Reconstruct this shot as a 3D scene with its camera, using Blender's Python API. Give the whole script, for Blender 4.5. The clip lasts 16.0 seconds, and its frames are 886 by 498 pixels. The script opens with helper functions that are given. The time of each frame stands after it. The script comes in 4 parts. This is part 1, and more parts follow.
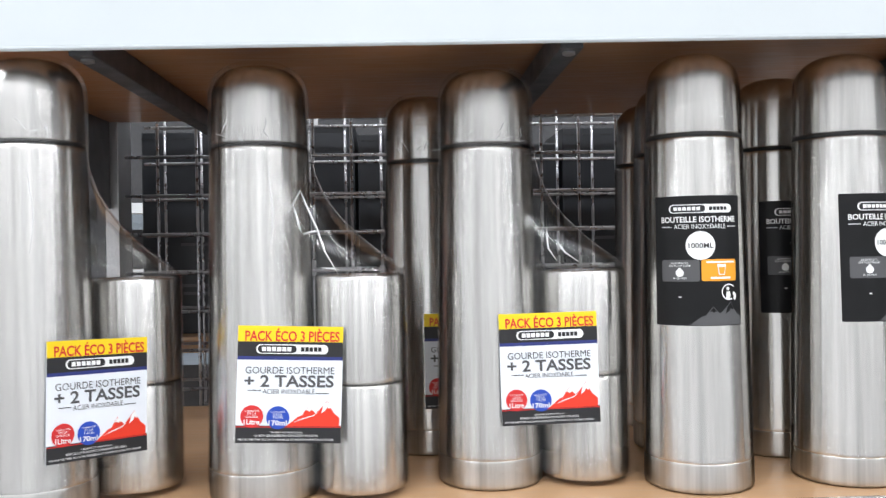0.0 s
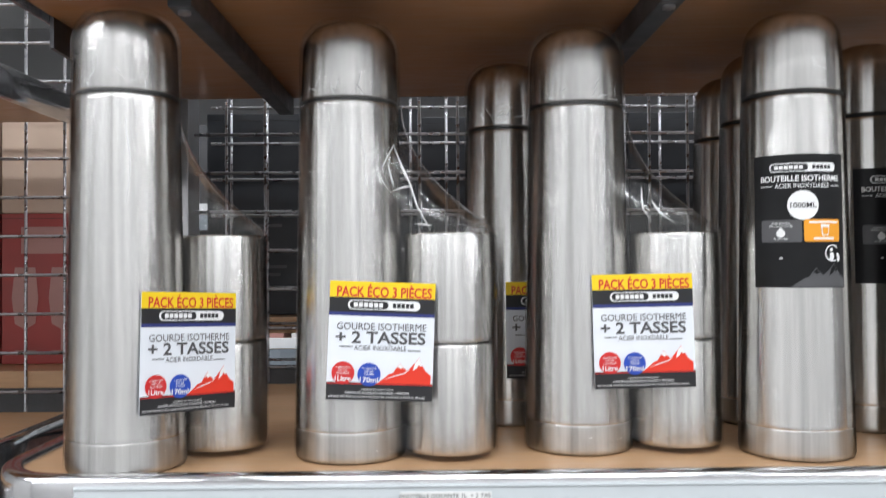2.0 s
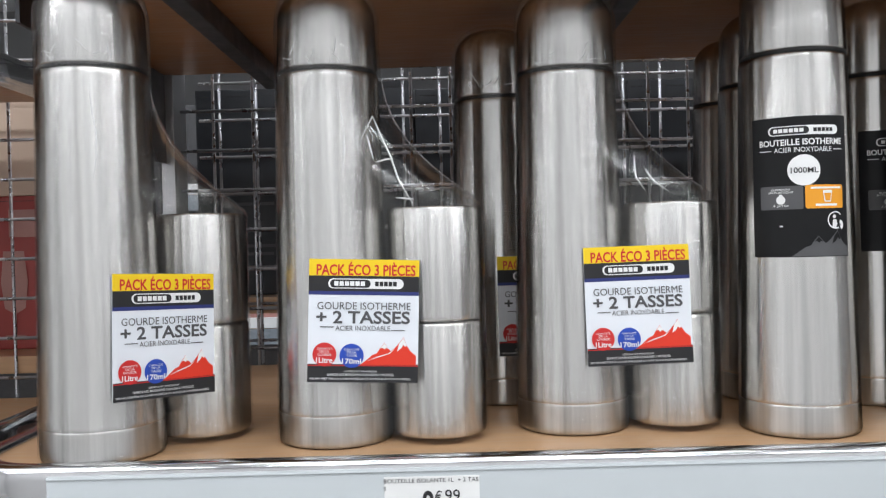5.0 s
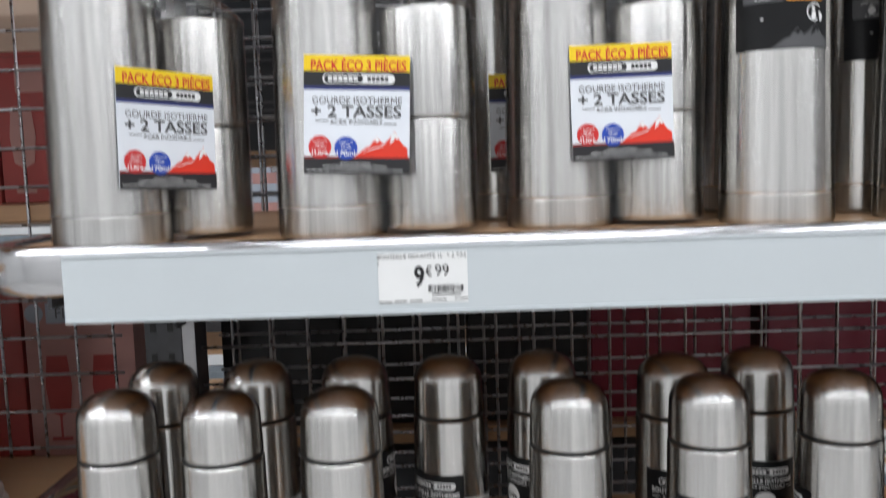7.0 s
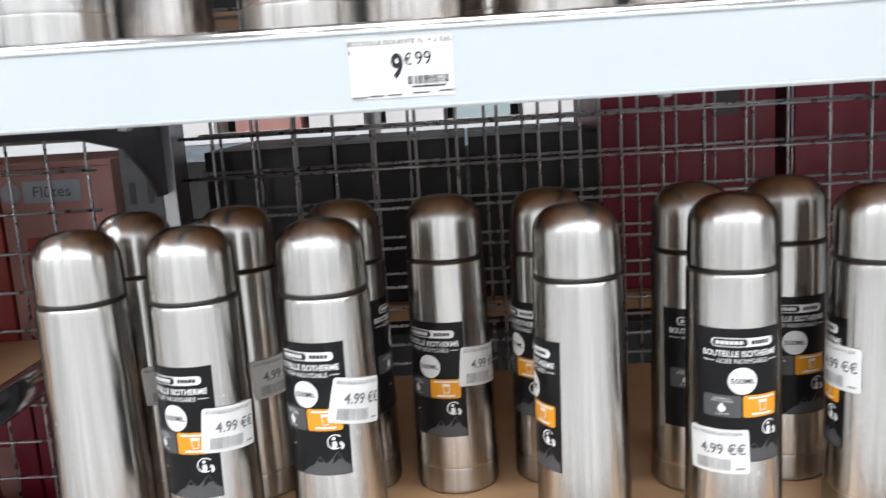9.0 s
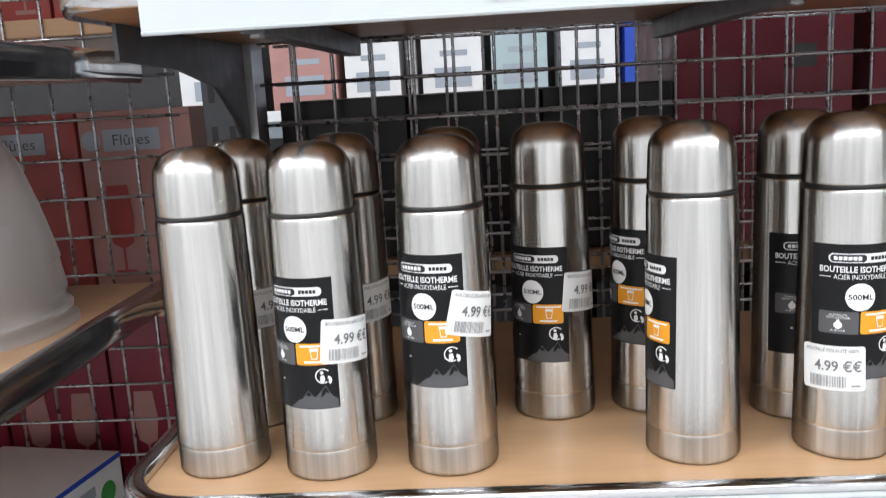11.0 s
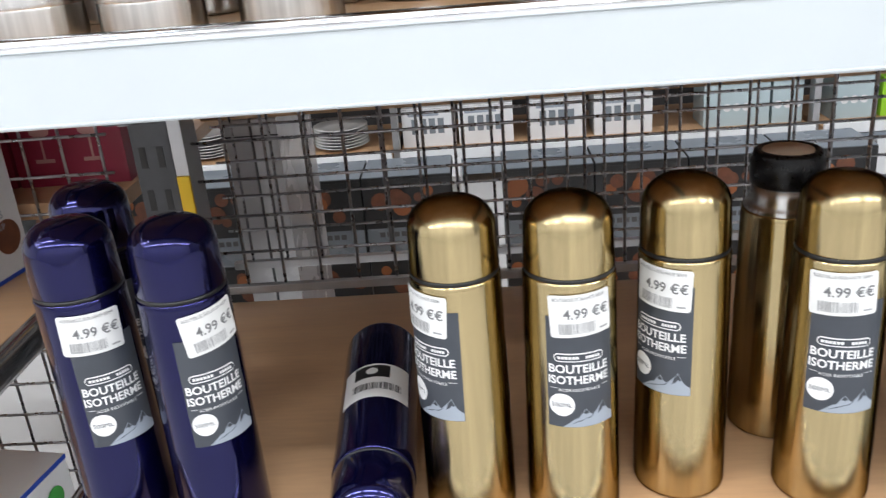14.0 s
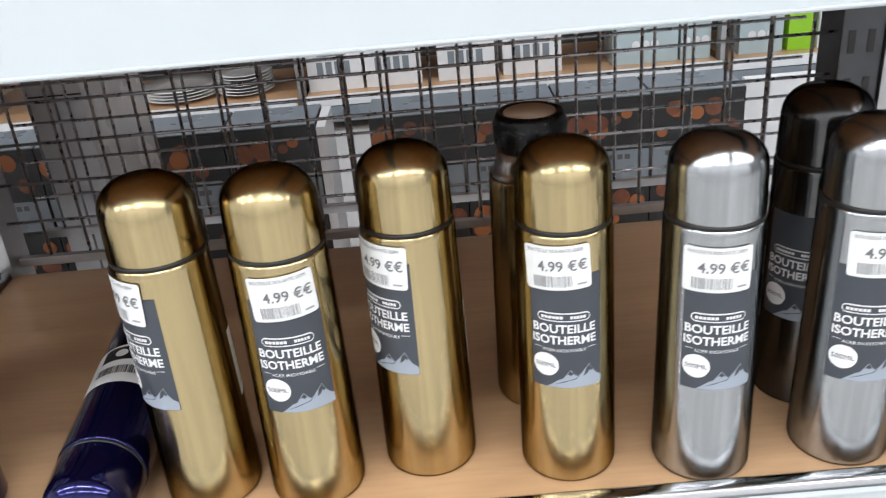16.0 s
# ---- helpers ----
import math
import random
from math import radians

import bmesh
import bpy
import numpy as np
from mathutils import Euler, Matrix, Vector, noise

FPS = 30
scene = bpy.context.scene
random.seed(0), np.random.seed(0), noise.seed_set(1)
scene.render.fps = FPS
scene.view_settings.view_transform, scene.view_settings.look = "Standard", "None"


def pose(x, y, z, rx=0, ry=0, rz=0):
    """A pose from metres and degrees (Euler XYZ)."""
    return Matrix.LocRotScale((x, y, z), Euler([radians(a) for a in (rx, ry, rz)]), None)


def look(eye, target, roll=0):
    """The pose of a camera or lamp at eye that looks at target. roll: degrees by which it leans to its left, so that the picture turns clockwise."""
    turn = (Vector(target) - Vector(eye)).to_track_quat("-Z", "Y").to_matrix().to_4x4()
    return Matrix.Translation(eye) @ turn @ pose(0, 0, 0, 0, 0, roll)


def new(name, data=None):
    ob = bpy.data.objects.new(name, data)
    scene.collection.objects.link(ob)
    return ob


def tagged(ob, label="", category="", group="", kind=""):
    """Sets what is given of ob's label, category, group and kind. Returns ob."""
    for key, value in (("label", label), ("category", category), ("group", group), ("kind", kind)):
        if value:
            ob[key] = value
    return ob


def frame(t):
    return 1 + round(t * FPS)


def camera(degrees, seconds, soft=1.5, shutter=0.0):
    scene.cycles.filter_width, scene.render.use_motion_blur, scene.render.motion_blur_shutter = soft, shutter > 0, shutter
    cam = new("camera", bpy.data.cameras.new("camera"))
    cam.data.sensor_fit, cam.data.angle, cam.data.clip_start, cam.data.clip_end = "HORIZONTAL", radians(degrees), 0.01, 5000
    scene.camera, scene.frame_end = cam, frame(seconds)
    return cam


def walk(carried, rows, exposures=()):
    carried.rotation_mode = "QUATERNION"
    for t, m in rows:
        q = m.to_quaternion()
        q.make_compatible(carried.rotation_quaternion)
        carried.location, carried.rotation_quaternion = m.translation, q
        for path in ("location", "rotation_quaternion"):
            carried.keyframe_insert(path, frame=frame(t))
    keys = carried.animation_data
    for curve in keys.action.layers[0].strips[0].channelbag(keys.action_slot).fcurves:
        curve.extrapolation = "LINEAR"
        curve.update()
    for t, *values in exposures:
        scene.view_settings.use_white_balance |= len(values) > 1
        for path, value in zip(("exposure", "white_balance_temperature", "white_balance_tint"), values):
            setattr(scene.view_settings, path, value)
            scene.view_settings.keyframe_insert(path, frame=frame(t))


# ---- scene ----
cam = camera(54.6, 16.0, soft=1.2, shutter=0.5)
METRES, EYE, TILT, LEAN, TURN = 1.0, 1.45, 0.0, 0.0, -2.6
ROWS = [
    (0.0, 0.0, 0.0, 0.0, -0.0, -0.06, 1.01),
    (0.5, -0.0132, -0.0109, 0.0123, 0.15, 0.25, 0.88),
    (1.0, -0.0213, -0.0115, 0.019, 0.38, 0.67, 0.67),
    (1.5, -0.0306, 0.0006, 0.0078, 0.79, 0.81, 0.4),
    (2.0, -0.045, 0.0094, -0.0389, 1.93, 0.92, 0.38),
    (2.5, -0.0347, 0.0198, -0.0609, 2.34, 0.48, 0.46),
    (3.0, -0.0262, 0.0225, -0.0717, 2.52, 0.01, 0.74),
    (3.5, -0.0232, 0.0293, -0.0739, 2.38, -0.51, 1.01),
    (4.0, -0.0268, 0.0341, -0.072, 2.5, -1.1, 1.34),
    (6.5, -0.0268, 0.0136, -0.0585, 3.04, -1.0, 1.27),
    (7.0, -0.0178, 0.0057, -0.1236, 3.11, -5.92, 1.87),
    (7.5, -0.0007, -0.0078, -0.1657, 3.12, -6.95, 1.94),
    (8.0, 0.0109, 0.0167, -0.1826, 3.21, -9.16, 2.7),
    (8.5, 0.0138, 0.0479, -0.2016, 3.28, -9.56, 3.36),
    (9.0, -0.007, 0.0647, -0.2122, 3.95, -10.38, 3.56),
]
EXPOSURES = [(0, -0.67), (1.5, -0.65), (2, -0.92), (2.5, -0.98), (4.2, -1.15), (6.3, -1.00), (7, -1.15), (7.5, -0.80), (9.2, -0.55), (11.3, -0.50), (11.5, -0.52), (12, -0.95), (12.5, -0.24), (13.5, -0.39), (15, -0.40), (16, -0.48)]
LATER = [
    (11.5, (-0.0690, 0.0412, 1.1533), (-0.1816, 1.9938, 0.7353), -3.39),
    (12.0, (-0.0654, 0.0329, 1.0632), (-0.1918, 1.9522, 0.5150), -3.65),
    (12.5, (-0.0527, 0.0487, 1.0119), (-0.1694, 1.9583, 0.4292), -3.84),
    (13.0, (-0.0490, 0.0489, 0.9917), (-0.1682, 1.9359, 0.3398), -4.53),
    (13.5, (-0.0229, 0.0757, 0.9755), (-0.1484, 1.9372, 0.2551), -4.74),
    (14.0, (0.0084, 0.0778, 0.9899), (-0.1028, 1.9273, 0.2370), -4.79),
    (14.5, (0.0423, 0.0932, 0.9885), (-0.0457, 1.9212, 0.1818), -5.62),
    (15.0, (0.0969, 0.1247, 0.9754), (0.0312, 1.9326, 0.1226), -5.85),
    (15.5, (0.1438, 0.1256, 0.9741), (0.1025, 1.9213, 0.0946), -5.57),
    (16.0, (0.1691, 0.1197, 0.9864), (0.1524, 1.9102, 0.0954), -5.19),
]
GAPS = [
    (4.2, look((-0.025, 0.037, 1.386), (-0.026, 2.036, 1.356), -1.5)),
    (6.3, look((-0.031, 0.025, 1.418), (-0.037, 2.025, 1.396), -1.3)),
    (9.2, pose(-0.0151, 0.068, 1.2288, 79.46, 3.5, 2.18)),
    (11.3, pose(-0.074, 0.0435, 1.1725, 79.3, 3.25, 2.65)),
]
PATH = [(t, pose(0, 0, EYE, TILT, LEAN, TURN) @ pose(METRES * x, METRES * y, METRES * z, 90 + pitch, roll, yaw)) for t, x, y, z, yaw, pitch, roll in ROWS]
PATH += [(t, look(eye, target, roll)) for t, eye, target, roll in LATER]
walk(cam, sorted(PATH + GAPS, key=lambda row: row[0]), EXPOSURES)

# ---- light of the shop: ceiling tubes, unseen room of pale and dark walls ----
world = bpy.data.worlds.new("shop_world")
scene.world = world
world.use_nodes = True
world.node_tree.nodes["Background"].inputs[0].default_value = (0.9, 0.95, 1.0, 1)
world.node_tree.nodes["Background"].inputs[1].default_value = 0.12


def tube_light(x, y, z, sx, sy, watts):
    data = bpy.data.lights.new("ceiling_tube", "AREA")
    data.shape, data.size, data.size_y, data.energy = "RECTANGLE", sx, sy, watts
    data.color = (0.93, 0.96, 1.0)
    ob = new("ceiling_tube_lamp", data)
    ob.matrix_world = pose(x, y, z, 0, 0, 0)
    return ob


for lamp_x in (-3.6, -1.75, 0.1, 1.95, 3.8):
    tube_light(lamp_x, -0.4, 3.05, 1.5, 0.12, 36)
    tube_light(lamp_x, -1.5, 3.05, 1.5, 0.12, 33)
# unseen tube over the next aisle, added to brighten the far shelf edges
tube_light(0.0, 2.05, 3.05, 6.0, 0.12, 100)


# ---- materials ----
def mat(name, color, rough=0.5, metal=0.0, coat=0.0, spec=0.5):
    m = bpy.data.materials.new(name)
    m.use_nodes = True
    b = m.node_tree.nodes["Principled BSDF"]
    b.inputs["Base Color"].default_value = (*color, 1)
    b.inputs["Roughness"].default_value = rough
    b.inputs["Metallic"].default_value = metal
    b.inputs["Coat Weight"].default_value = coat
    b.inputs["Coat Roughness"].default_value = 0.05
    b.inputs["Specular IOR Level"].default_value = spec
    return m


def varied(m, scale=(1, 1, 1), amount=0.15, rough=0.0, bump=0.0, detail=4.0, dist=0.0005, size=10.0):
    """Two noises over the object's own metres: colour, gloss and fine relief."""
    nt = m.node_tree
    b = nt.nodes["Principled BSDF"]
    tc = nt.nodes.new("ShaderNodeTexCoord")
    mp = nt.nodes.new("ShaderNodeMapping")
    mp.inputs["Scale"].default_value = scale
    nt.links.new(tc.outputs["Object"], mp.inputs["Vector"])
    n = nt.nodes.new("ShaderNodeTexNoise")
    n.inputs["Scale"].default_value, n.inputs["Detail"].default_value = size, detail
    nt.links.new(mp.outputs[0], n.inputs["Vector"])
    n2 = nt.nodes.new("ShaderNodeTexNoise")
    n2.inputs["Scale"].default_value, n2.inputs["Detail"].default_value = size * 0.13, 2.0
    nt.links.new(mp.outputs[0], n2.inputs["Vector"])
    add = nt.nodes.new("ShaderNodeMath")
    add.operation = "ADD"
    nt.links.new(n.outputs[0], add.inputs[0])
    nt.links.new(n2.outputs[0], add.inputs[1])
    ramp = nt.nodes.new("ShaderNodeMapRange")
    ramp.inputs["From Min"].default_value, ramp.inputs["From Max"].default_value = 0.6, 1.4
    ramp.inputs["To Min"].default_value, ramp.inputs["To Max"].default_value = 1 - amount, 1 + amount
    nt.links.new(add.outputs[0], ramp.inputs["Value"])
    mul = nt.nodes.new("ShaderNodeMix")
    mul.data_type, mul.blend_type = "RGBA", "MULTIPLY"
    mul.inputs["Factor"].default_value = 1.0
    mul.inputs["A"].default_value = b.inputs["Base Color"].default_value
    nt.links.new(ramp.outputs[0], mul.inputs["B"])
    nt.links.new(mul.outputs["Result"], b.inputs["Base Color"])
    if rough:
        r = nt.nodes.new("ShaderNodeMapRange")
        base = b.inputs["Roughness"].default_value
        r.inputs["From Min"].default_value, r.inputs["From Max"].default_value = 0.3, 0.7
        r.inputs["To Min"].default_value, r.inputs["To Max"].default_value = max(0.02, base - rough), base + rough
        nt.links.new(n.outputs[0], r.inputs["Value"])
        nt.links.new(r.outputs[0], b.inputs["Roughness"])
    if bump:
        bp = nt.nodes.new("ShaderNodeBump")
        bp.inputs["Strength"].default_value, bp.inputs["Distance"].default_value = bump, dist
        nt.links.new(n.outputs[0], bp.inputs["Height"])
        nt.links.new(bp.outputs[0], b.inputs["Normal"])
    return m


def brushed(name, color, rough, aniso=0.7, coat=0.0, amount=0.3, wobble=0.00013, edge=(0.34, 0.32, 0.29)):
    """Metal drawn into a tube: lengthwise grain, its colour streaks also standing in for reflected bands."""
    m = mat(name, color, rough, 1.0, coat)
    nt = m.node_tree
    b = nt.nodes["Principled BSDF"]
    varied(m, (1, 1, 0.03), amount, 0.0, 0.0, 5.0, 0.0001, 220.0)
    # faint lengthwise unevenness of the drawn tube
    tc = nt.nodes.new("ShaderNodeTexCoord")
    mp = nt.nodes.new("ShaderNodeMapping")
    mp.inputs["Scale"].default_value = (1, 1, 0.03)
    n = nt.nodes.new("ShaderNodeTexNoise")
    n.inputs["Scale"].default_value, n.inputs["Detail"].default_value = 170.0, 4.0
    bp = nt.nodes.new("ShaderNodeBump")
    bp.inputs["Strength"].default_value, bp.inputs["Distance"].default_value = 1.0, wobble
    nt.links.new(tc.outputs["Object"], mp.inputs[0])
    nt.links.new(mp.outputs[0], n.inputs["Vector"])
    nt.links.new(n.outputs[0], bp.inputs["Height"])
    nt.links.new(bp.outputs[0], b.inputs["Normal"])
    # dark edge tint stands in for the dim shelf interior mirrored at the sides
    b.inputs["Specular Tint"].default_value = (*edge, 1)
    tan = nt.nodes.new("ShaderNodeTangent")
    tan.direction_type, tan.axis = "RADIAL", "Z"
    b.inputs["Anisotropic"].default_value = aniso
    b.inputs["Anisotropic Rotation"].default_value = 0.25
    nt.links.new(tan.outputs[0], b.inputs["Tangent"])
    return m


def oak(name, color, scale):
    m = mat(name, color, 0.38, 0, 0.1)
    return varied(m, scale, 0.13, 0.08, 0.08, 6.0, 0.0002, 14.0)


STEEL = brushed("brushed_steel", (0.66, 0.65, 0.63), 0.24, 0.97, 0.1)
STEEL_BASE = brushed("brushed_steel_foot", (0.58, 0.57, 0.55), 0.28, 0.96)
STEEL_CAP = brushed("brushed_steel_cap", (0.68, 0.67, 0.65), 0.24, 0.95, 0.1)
GOLD = brushed("gold_metal", (0.52, 0.415, 0.225), 0.17, 0.93, 0.15, amount=0.2, wobble=0.00007, edge=(0.05, 0.04, 0.025))
SILVER = brushed("satin_grey_metal", (0.43, 0.445, 0.455), 0.17, 0.93, 0.15, amount=0.2, wobble=0.00007, edge=(0.05, 0.05, 0.05))
GRAPHITE = brushed("graphite_metal", (0.10, 0.10, 0.10), 0.17, 0.94, 0.2, edge=(0.1, 0.1, 0.1))
NAVY = varied(mat("navy_lacquer", (0.008, 0.008, 0.072), 0.12, 0.85, 0.45), (1, 1, 1), 0.08, 0.03, 0, 3, 0.0002, 40)
GASKET = mat("black_gasket", (0.012, 0.012, 0.012), 0.45)
STOPPER = varied(mat("black_plastic", (0.006, 0.006, 0.007), 0.3, spec=0.3), (1, 1, 1), 0.1, 0.05, 0.05, 3, 0.0003, 300)
CORK_TOP = varied(mat("beige_insert", (0.62, 0.5, 0.38), 0.6), (1, 1, 1), 0.08, 0, 0.05, 3, 0.0003, 200)
LABEL_BLACK = varied(mat("black_label", (0.008, 0.008, 0.009), 0.36, spec=0.25), (1, 1, 1), 0.15, 0.05, 0, 3, 0.0002, 120)
LABEL_GREY = varied(mat("slate_label", (0.05, 0.057, 0.07), 0.42), (1, 1, 1), 0.08, 0.05, 0, 3, 0.0002, 120)
INK_WHITE = mat("white_ink", (0.82, 0.82, 0.82), 0.5)
INK_BLACK = mat("black_ink", (0.012, 0.012, 0.014), 0.5)
INK_SOFT = mat("thermal_print", (0.17, 0.17, 0.175), 0.5)
INK_FAINT = mat("faint_print", (0.34, 0.34, 0.345), 0.5)
INK_GREY = mat("grey_ink", (0.08, 0.08, 0.085), 0.5)
INK_SLATE = mat("pale_slate_ink", (0.33, 0.37, 0.43), 0.5)
INK_ORANGE = mat("orange_ink", (0.80, 0.33, 0.015), 0.5)
INK_RED = mat("red_ink", (0.72, 0.035, 0.012), 0.45)
INK_CRIMSON = mat("crimson_ink", (0.60, 0.02, 0.02), 0.45)
INK_BLUE = mat("blue_ink", (0.012, 0.06, 0.42), 0.45)
INK_NAVY = mat("dark_blue_ink", (0.02, 0.03, 0.16), 0.45)
INK_YELLOW = mat("yellow_ink", (0.86, 0.60, 0.008), 0.45)
CARD = varied(mat("white_card", (0.76, 0.79, 0.84), 0.4), (1, 1, 1), 0.03, 0.05, 0, 3, 0.0002, 60)
STICKER = varied(mat("white_sticker", (0.80, 0.80, 0.79), 0.5), (1, 1, 1), 0.03, 0.05, 0, 3, 0.0002, 60)
RAIL_WHITE = varied(mat("white_plastic_rail", (0.555, 0.595, 0.615), 0.33), (1, 1, 1), 0.03, 0.06, 0.03, 3, 0.0003, 9)
CHROME = varied(mat("chrome_edging", (0.62, 0.62, 0.63), 0.14, 1.0), (1, 1, 1), 0.12, 0.06, 0.1, 4, 0.0004, 30)
WIRE = varied(mat("zinc_wire", (0.42, 0.42, 0.44), 0.3, 1.0), (1, 1, 1), 0.2, 0.1, 0.1, 4, 0.0003, 90)
STEEL_DARK = varied(mat("dark_grey_paint", (0.07, 0.072, 0.078), 0.42, 0.3), (1, 1, 1), 0.18, 0.08, 0.06, 4, 0.0003, 60)
STEEL_PALE = varied(mat("zinc_plate", (0.46, 0.46, 0.47), 0.36, 0.9), (1, 1, 1), 0.12, 0.08, 0.06, 4, 0.0003, 50)
OAK = oak("beech_laminate", (0.49, 0.30, 0.165), (2.0, 16, 16))
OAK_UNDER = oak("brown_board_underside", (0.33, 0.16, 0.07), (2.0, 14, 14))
FLOOR = varied(mat("floor_tile", (0.55, 0.54, 0.53), 0.22), (1, 1, 1), 0.08, 0.06, 0.02, 5, 0.001, 4)
# tones of the added walls set how bright the bottles' sides reflect
WALL_REFLECT_PALE = varied(mat("pale_reflecting_wall", (0.78, 0.78, 0.78), 0.6), (1, 1, 1), 0.04, 0, 0.05, 5, 0.001, 3)
WALL_REFLECT_DARK = varied(mat("dark_reflecting_wall", (0.27, 0.27, 0.275), 0.7), (1, 1, 1), 0.05, 0, 0.05, 5, 0.001, 3)
CEIL = varied(mat("ceiling_paint", (0.78, 0.79, 0.80), 0.8), (1, 1, 1), 0.04, 0, 0.03, 5, 0.001, 3)
BOX_DARK = varied(mat("charcoal_carton", (0.022, 0.025, 0.03), 0.4), (1, 1, 1), 0.25, 0.1, 0.03, 5, 0.0005, 25)
BOX_BLACK = varied(mat("black_carton", (0.008, 0.008, 0.009), 0.4), (1, 1, 1), 0.25, 0.1, 0.03, 5, 0.0005, 25)
BOX_RED = varied(mat("wine_red_carton", (0.22, 0.012, 0.035), 0.42), (1, 1, 1), 0.15, 0.1, 0.03, 5, 0.0005, 25)
BOX_BRICK = varied(mat("brick_red_carton", (0.34, 0.045, 0.04), 0.42), (1, 1, 1), 0.15, 0.1, 0.03, 5, 0.0005, 25)
BOX_PINK = varied(mat("dusty_pink_carton", (0.42, 0.22, 0.20), 0.5), (1, 1, 1), 0.12, 0.1, 0.03, 5, 0.0005, 25)
BOX_WHITE = varied(mat("white_carton", (0.74, 0.75, 0.76), 0.42), (1, 1, 1), 0.05, 0.1, 0.03, 5, 0.0005, 25)
BOX_CLOUDY = varied(mat("cloudy_wrapping", (0.56, 0.56, 0.57), 0.25, 0, 0.3), (1, 1, 1), 0.2, 0.1, 0.1, 5, 0.002, 12)
BOX_BEIGE = varied(mat("beige_carton", (0.55, 0.42, 0.33), 0.5), (1, 1, 1), 0.1, 0.1, 0.03, 5, 0.0005, 25)
PORCELAIN = mat("white_porcelain", (0.80, 0.80, 0.79), 0.15, 0, 0.3)
YELLOW = mat("yellow_plastic", (0.85, 0.55, 0.01), 0.4)
GREEN = mat("green_ink", (0.05, 0.32, 0.06), 0.5)
LIME = mat("lime_plastic", (0.30, 0.62, 0.03), 0.4)
INK_BROWN = mat("orange_brown_ink", (0.32, 0.10, 0.025), 0.45)
FOOD = varied(mat("food_print", (0.16, 0.05, 0.02), 0.45), (1, 1, 1), 0.5, 0, 0, 3, 0.0005, 55)


def clear_plastic(name, tint, gloss, base_fac, rough, wrinkle, most=0.4):
    """Thin clear film: mostly see-through, glossier at a slant."""
    m = bpy.data.materials.new(name)
    m.use_nodes = True
    nt = m.node_tree
    nt.nodes.clear()
    out = nt.nodes.new("ShaderNodeOutputMaterial")
    mix = nt.nodes.new("ShaderNodeMixShader")
    tr = nt.nodes.new("ShaderNodeBsdfTransparent")
    tr.inputs[0].default_value = (*tint, 1)
    gl = nt.nodes.new("ShaderNodeBsdfGlossy")
    gl.inputs["Color"].default_value = (gloss, gloss, gloss, 1)
    gl.inputs["Roughness"].default_value = rough
    fr = nt.nodes.new("ShaderNodeFresnel")
    fr.inputs["IOR"].default_value = 1.22
    tc = nt.nodes.new("ShaderNodeTexCoord")
    mp = nt.nodes.new("ShaderNodeMapping")
    mp.inputs["Scale"].default_value = (1, 1, 0.35)
    n = nt.nodes.new("ShaderNodeTexNoise")
    n.inputs["Scale"].default_value, n.inputs["Detail"].default_value, n.inputs["Distortion"].default_value = 55, 4, 1.5
    bp = nt.nodes.new("ShaderNodeBump")
    bp.inputs["Strength"].default_value, bp.inputs["Distance"].default_value = wrinkle, 0.002
    nt.links.new(tc.outputs["Object"], mp.inputs[0])
    nt.links.new(mp.outputs[0], n.inputs["Vector"])
    nt.links.new(n.outputs[0], bp.inputs["Height"])
    nt.links.new(bp.outputs[0], gl.inputs["Normal"])
    nt.links.new(bp.outputs[0], fr.inputs["Normal"])
    ad = nt.nodes.new("ShaderNodeMath")
    ad.operation, ad.use_clamp = "ADD", True
    ad.inputs[1].default_value = base_fac
    nt.links.new(fr.outputs[0], ad.inputs[0])
    top = nt.nodes.new("ShaderNodeMath")
    top.operation = "MINIMUM"
    top.inputs[1].default_value = most
    nt.links.new(ad.outputs[0], top.inputs[0])
    nt.links.new(top.outputs[0], mix.inputs[0])
    nt.links.new(tr.outputs[0], mix.inputs[1])
    nt.links.new(gl.outputs[0], mix.inputs[2])
    nt.links.new(mix.outputs[0], out.inputs[0])
    return m


FILM = clear_plastic("shrink_film", (0.98, 0.98, 0.98), 0.9, 0.04, 0.12, 0.25)
CLEAR = clear_plastic("frosted_clear_plastic", (0.92, 0.92, 0.92), 0.95, 0.28, 0.8, 0.1, 0.6)
FILM_RIM = clear_plastic("film_seam", (0.75, 0.75, 0.77), 0.9, 0.4, 0.25, 0.1, 0.7)
# folds of the clear film; opaque white stands in for their glints
CREASE_GLINT = mat("film_crease_glint", (0.85, 0.86, 0.87), 0.12, 0.0, 0.8)


# ---- mesh helpers ----
def mesh_object(name, bm, material, parent=None, smooth=False, label=""):
    me = bpy.data.meshes.new(name)
    bm.to_mesh(me)
    bm.free()
    return mesh_from(name, me, material, parent, smooth, label)


def mesh_from(name, me, material, parent=None, smooth=False, label=""):
    if material is not None and not me.materials:
        me.materials.append(material)
    if smooth:
        for p in me.polygons:
            p.use_smooth = True
    ob = new(name, me)
    if parent is not None:
        ob.parent = parent
    if label:
        ob["label"] = label
    return ob


def part(name, bm, material, parent, label="", smooth=False):
    return mesh_object(name, bm, material, parent, smooth, label)


def thing(name, label, category, m=None, group="", kind=""):
    ob = new(name)
    ob.empty_display_size = 0.02
    if m is not None:
        ob.matrix_basis = m
    return tagged(ob, label, category, group, kind)


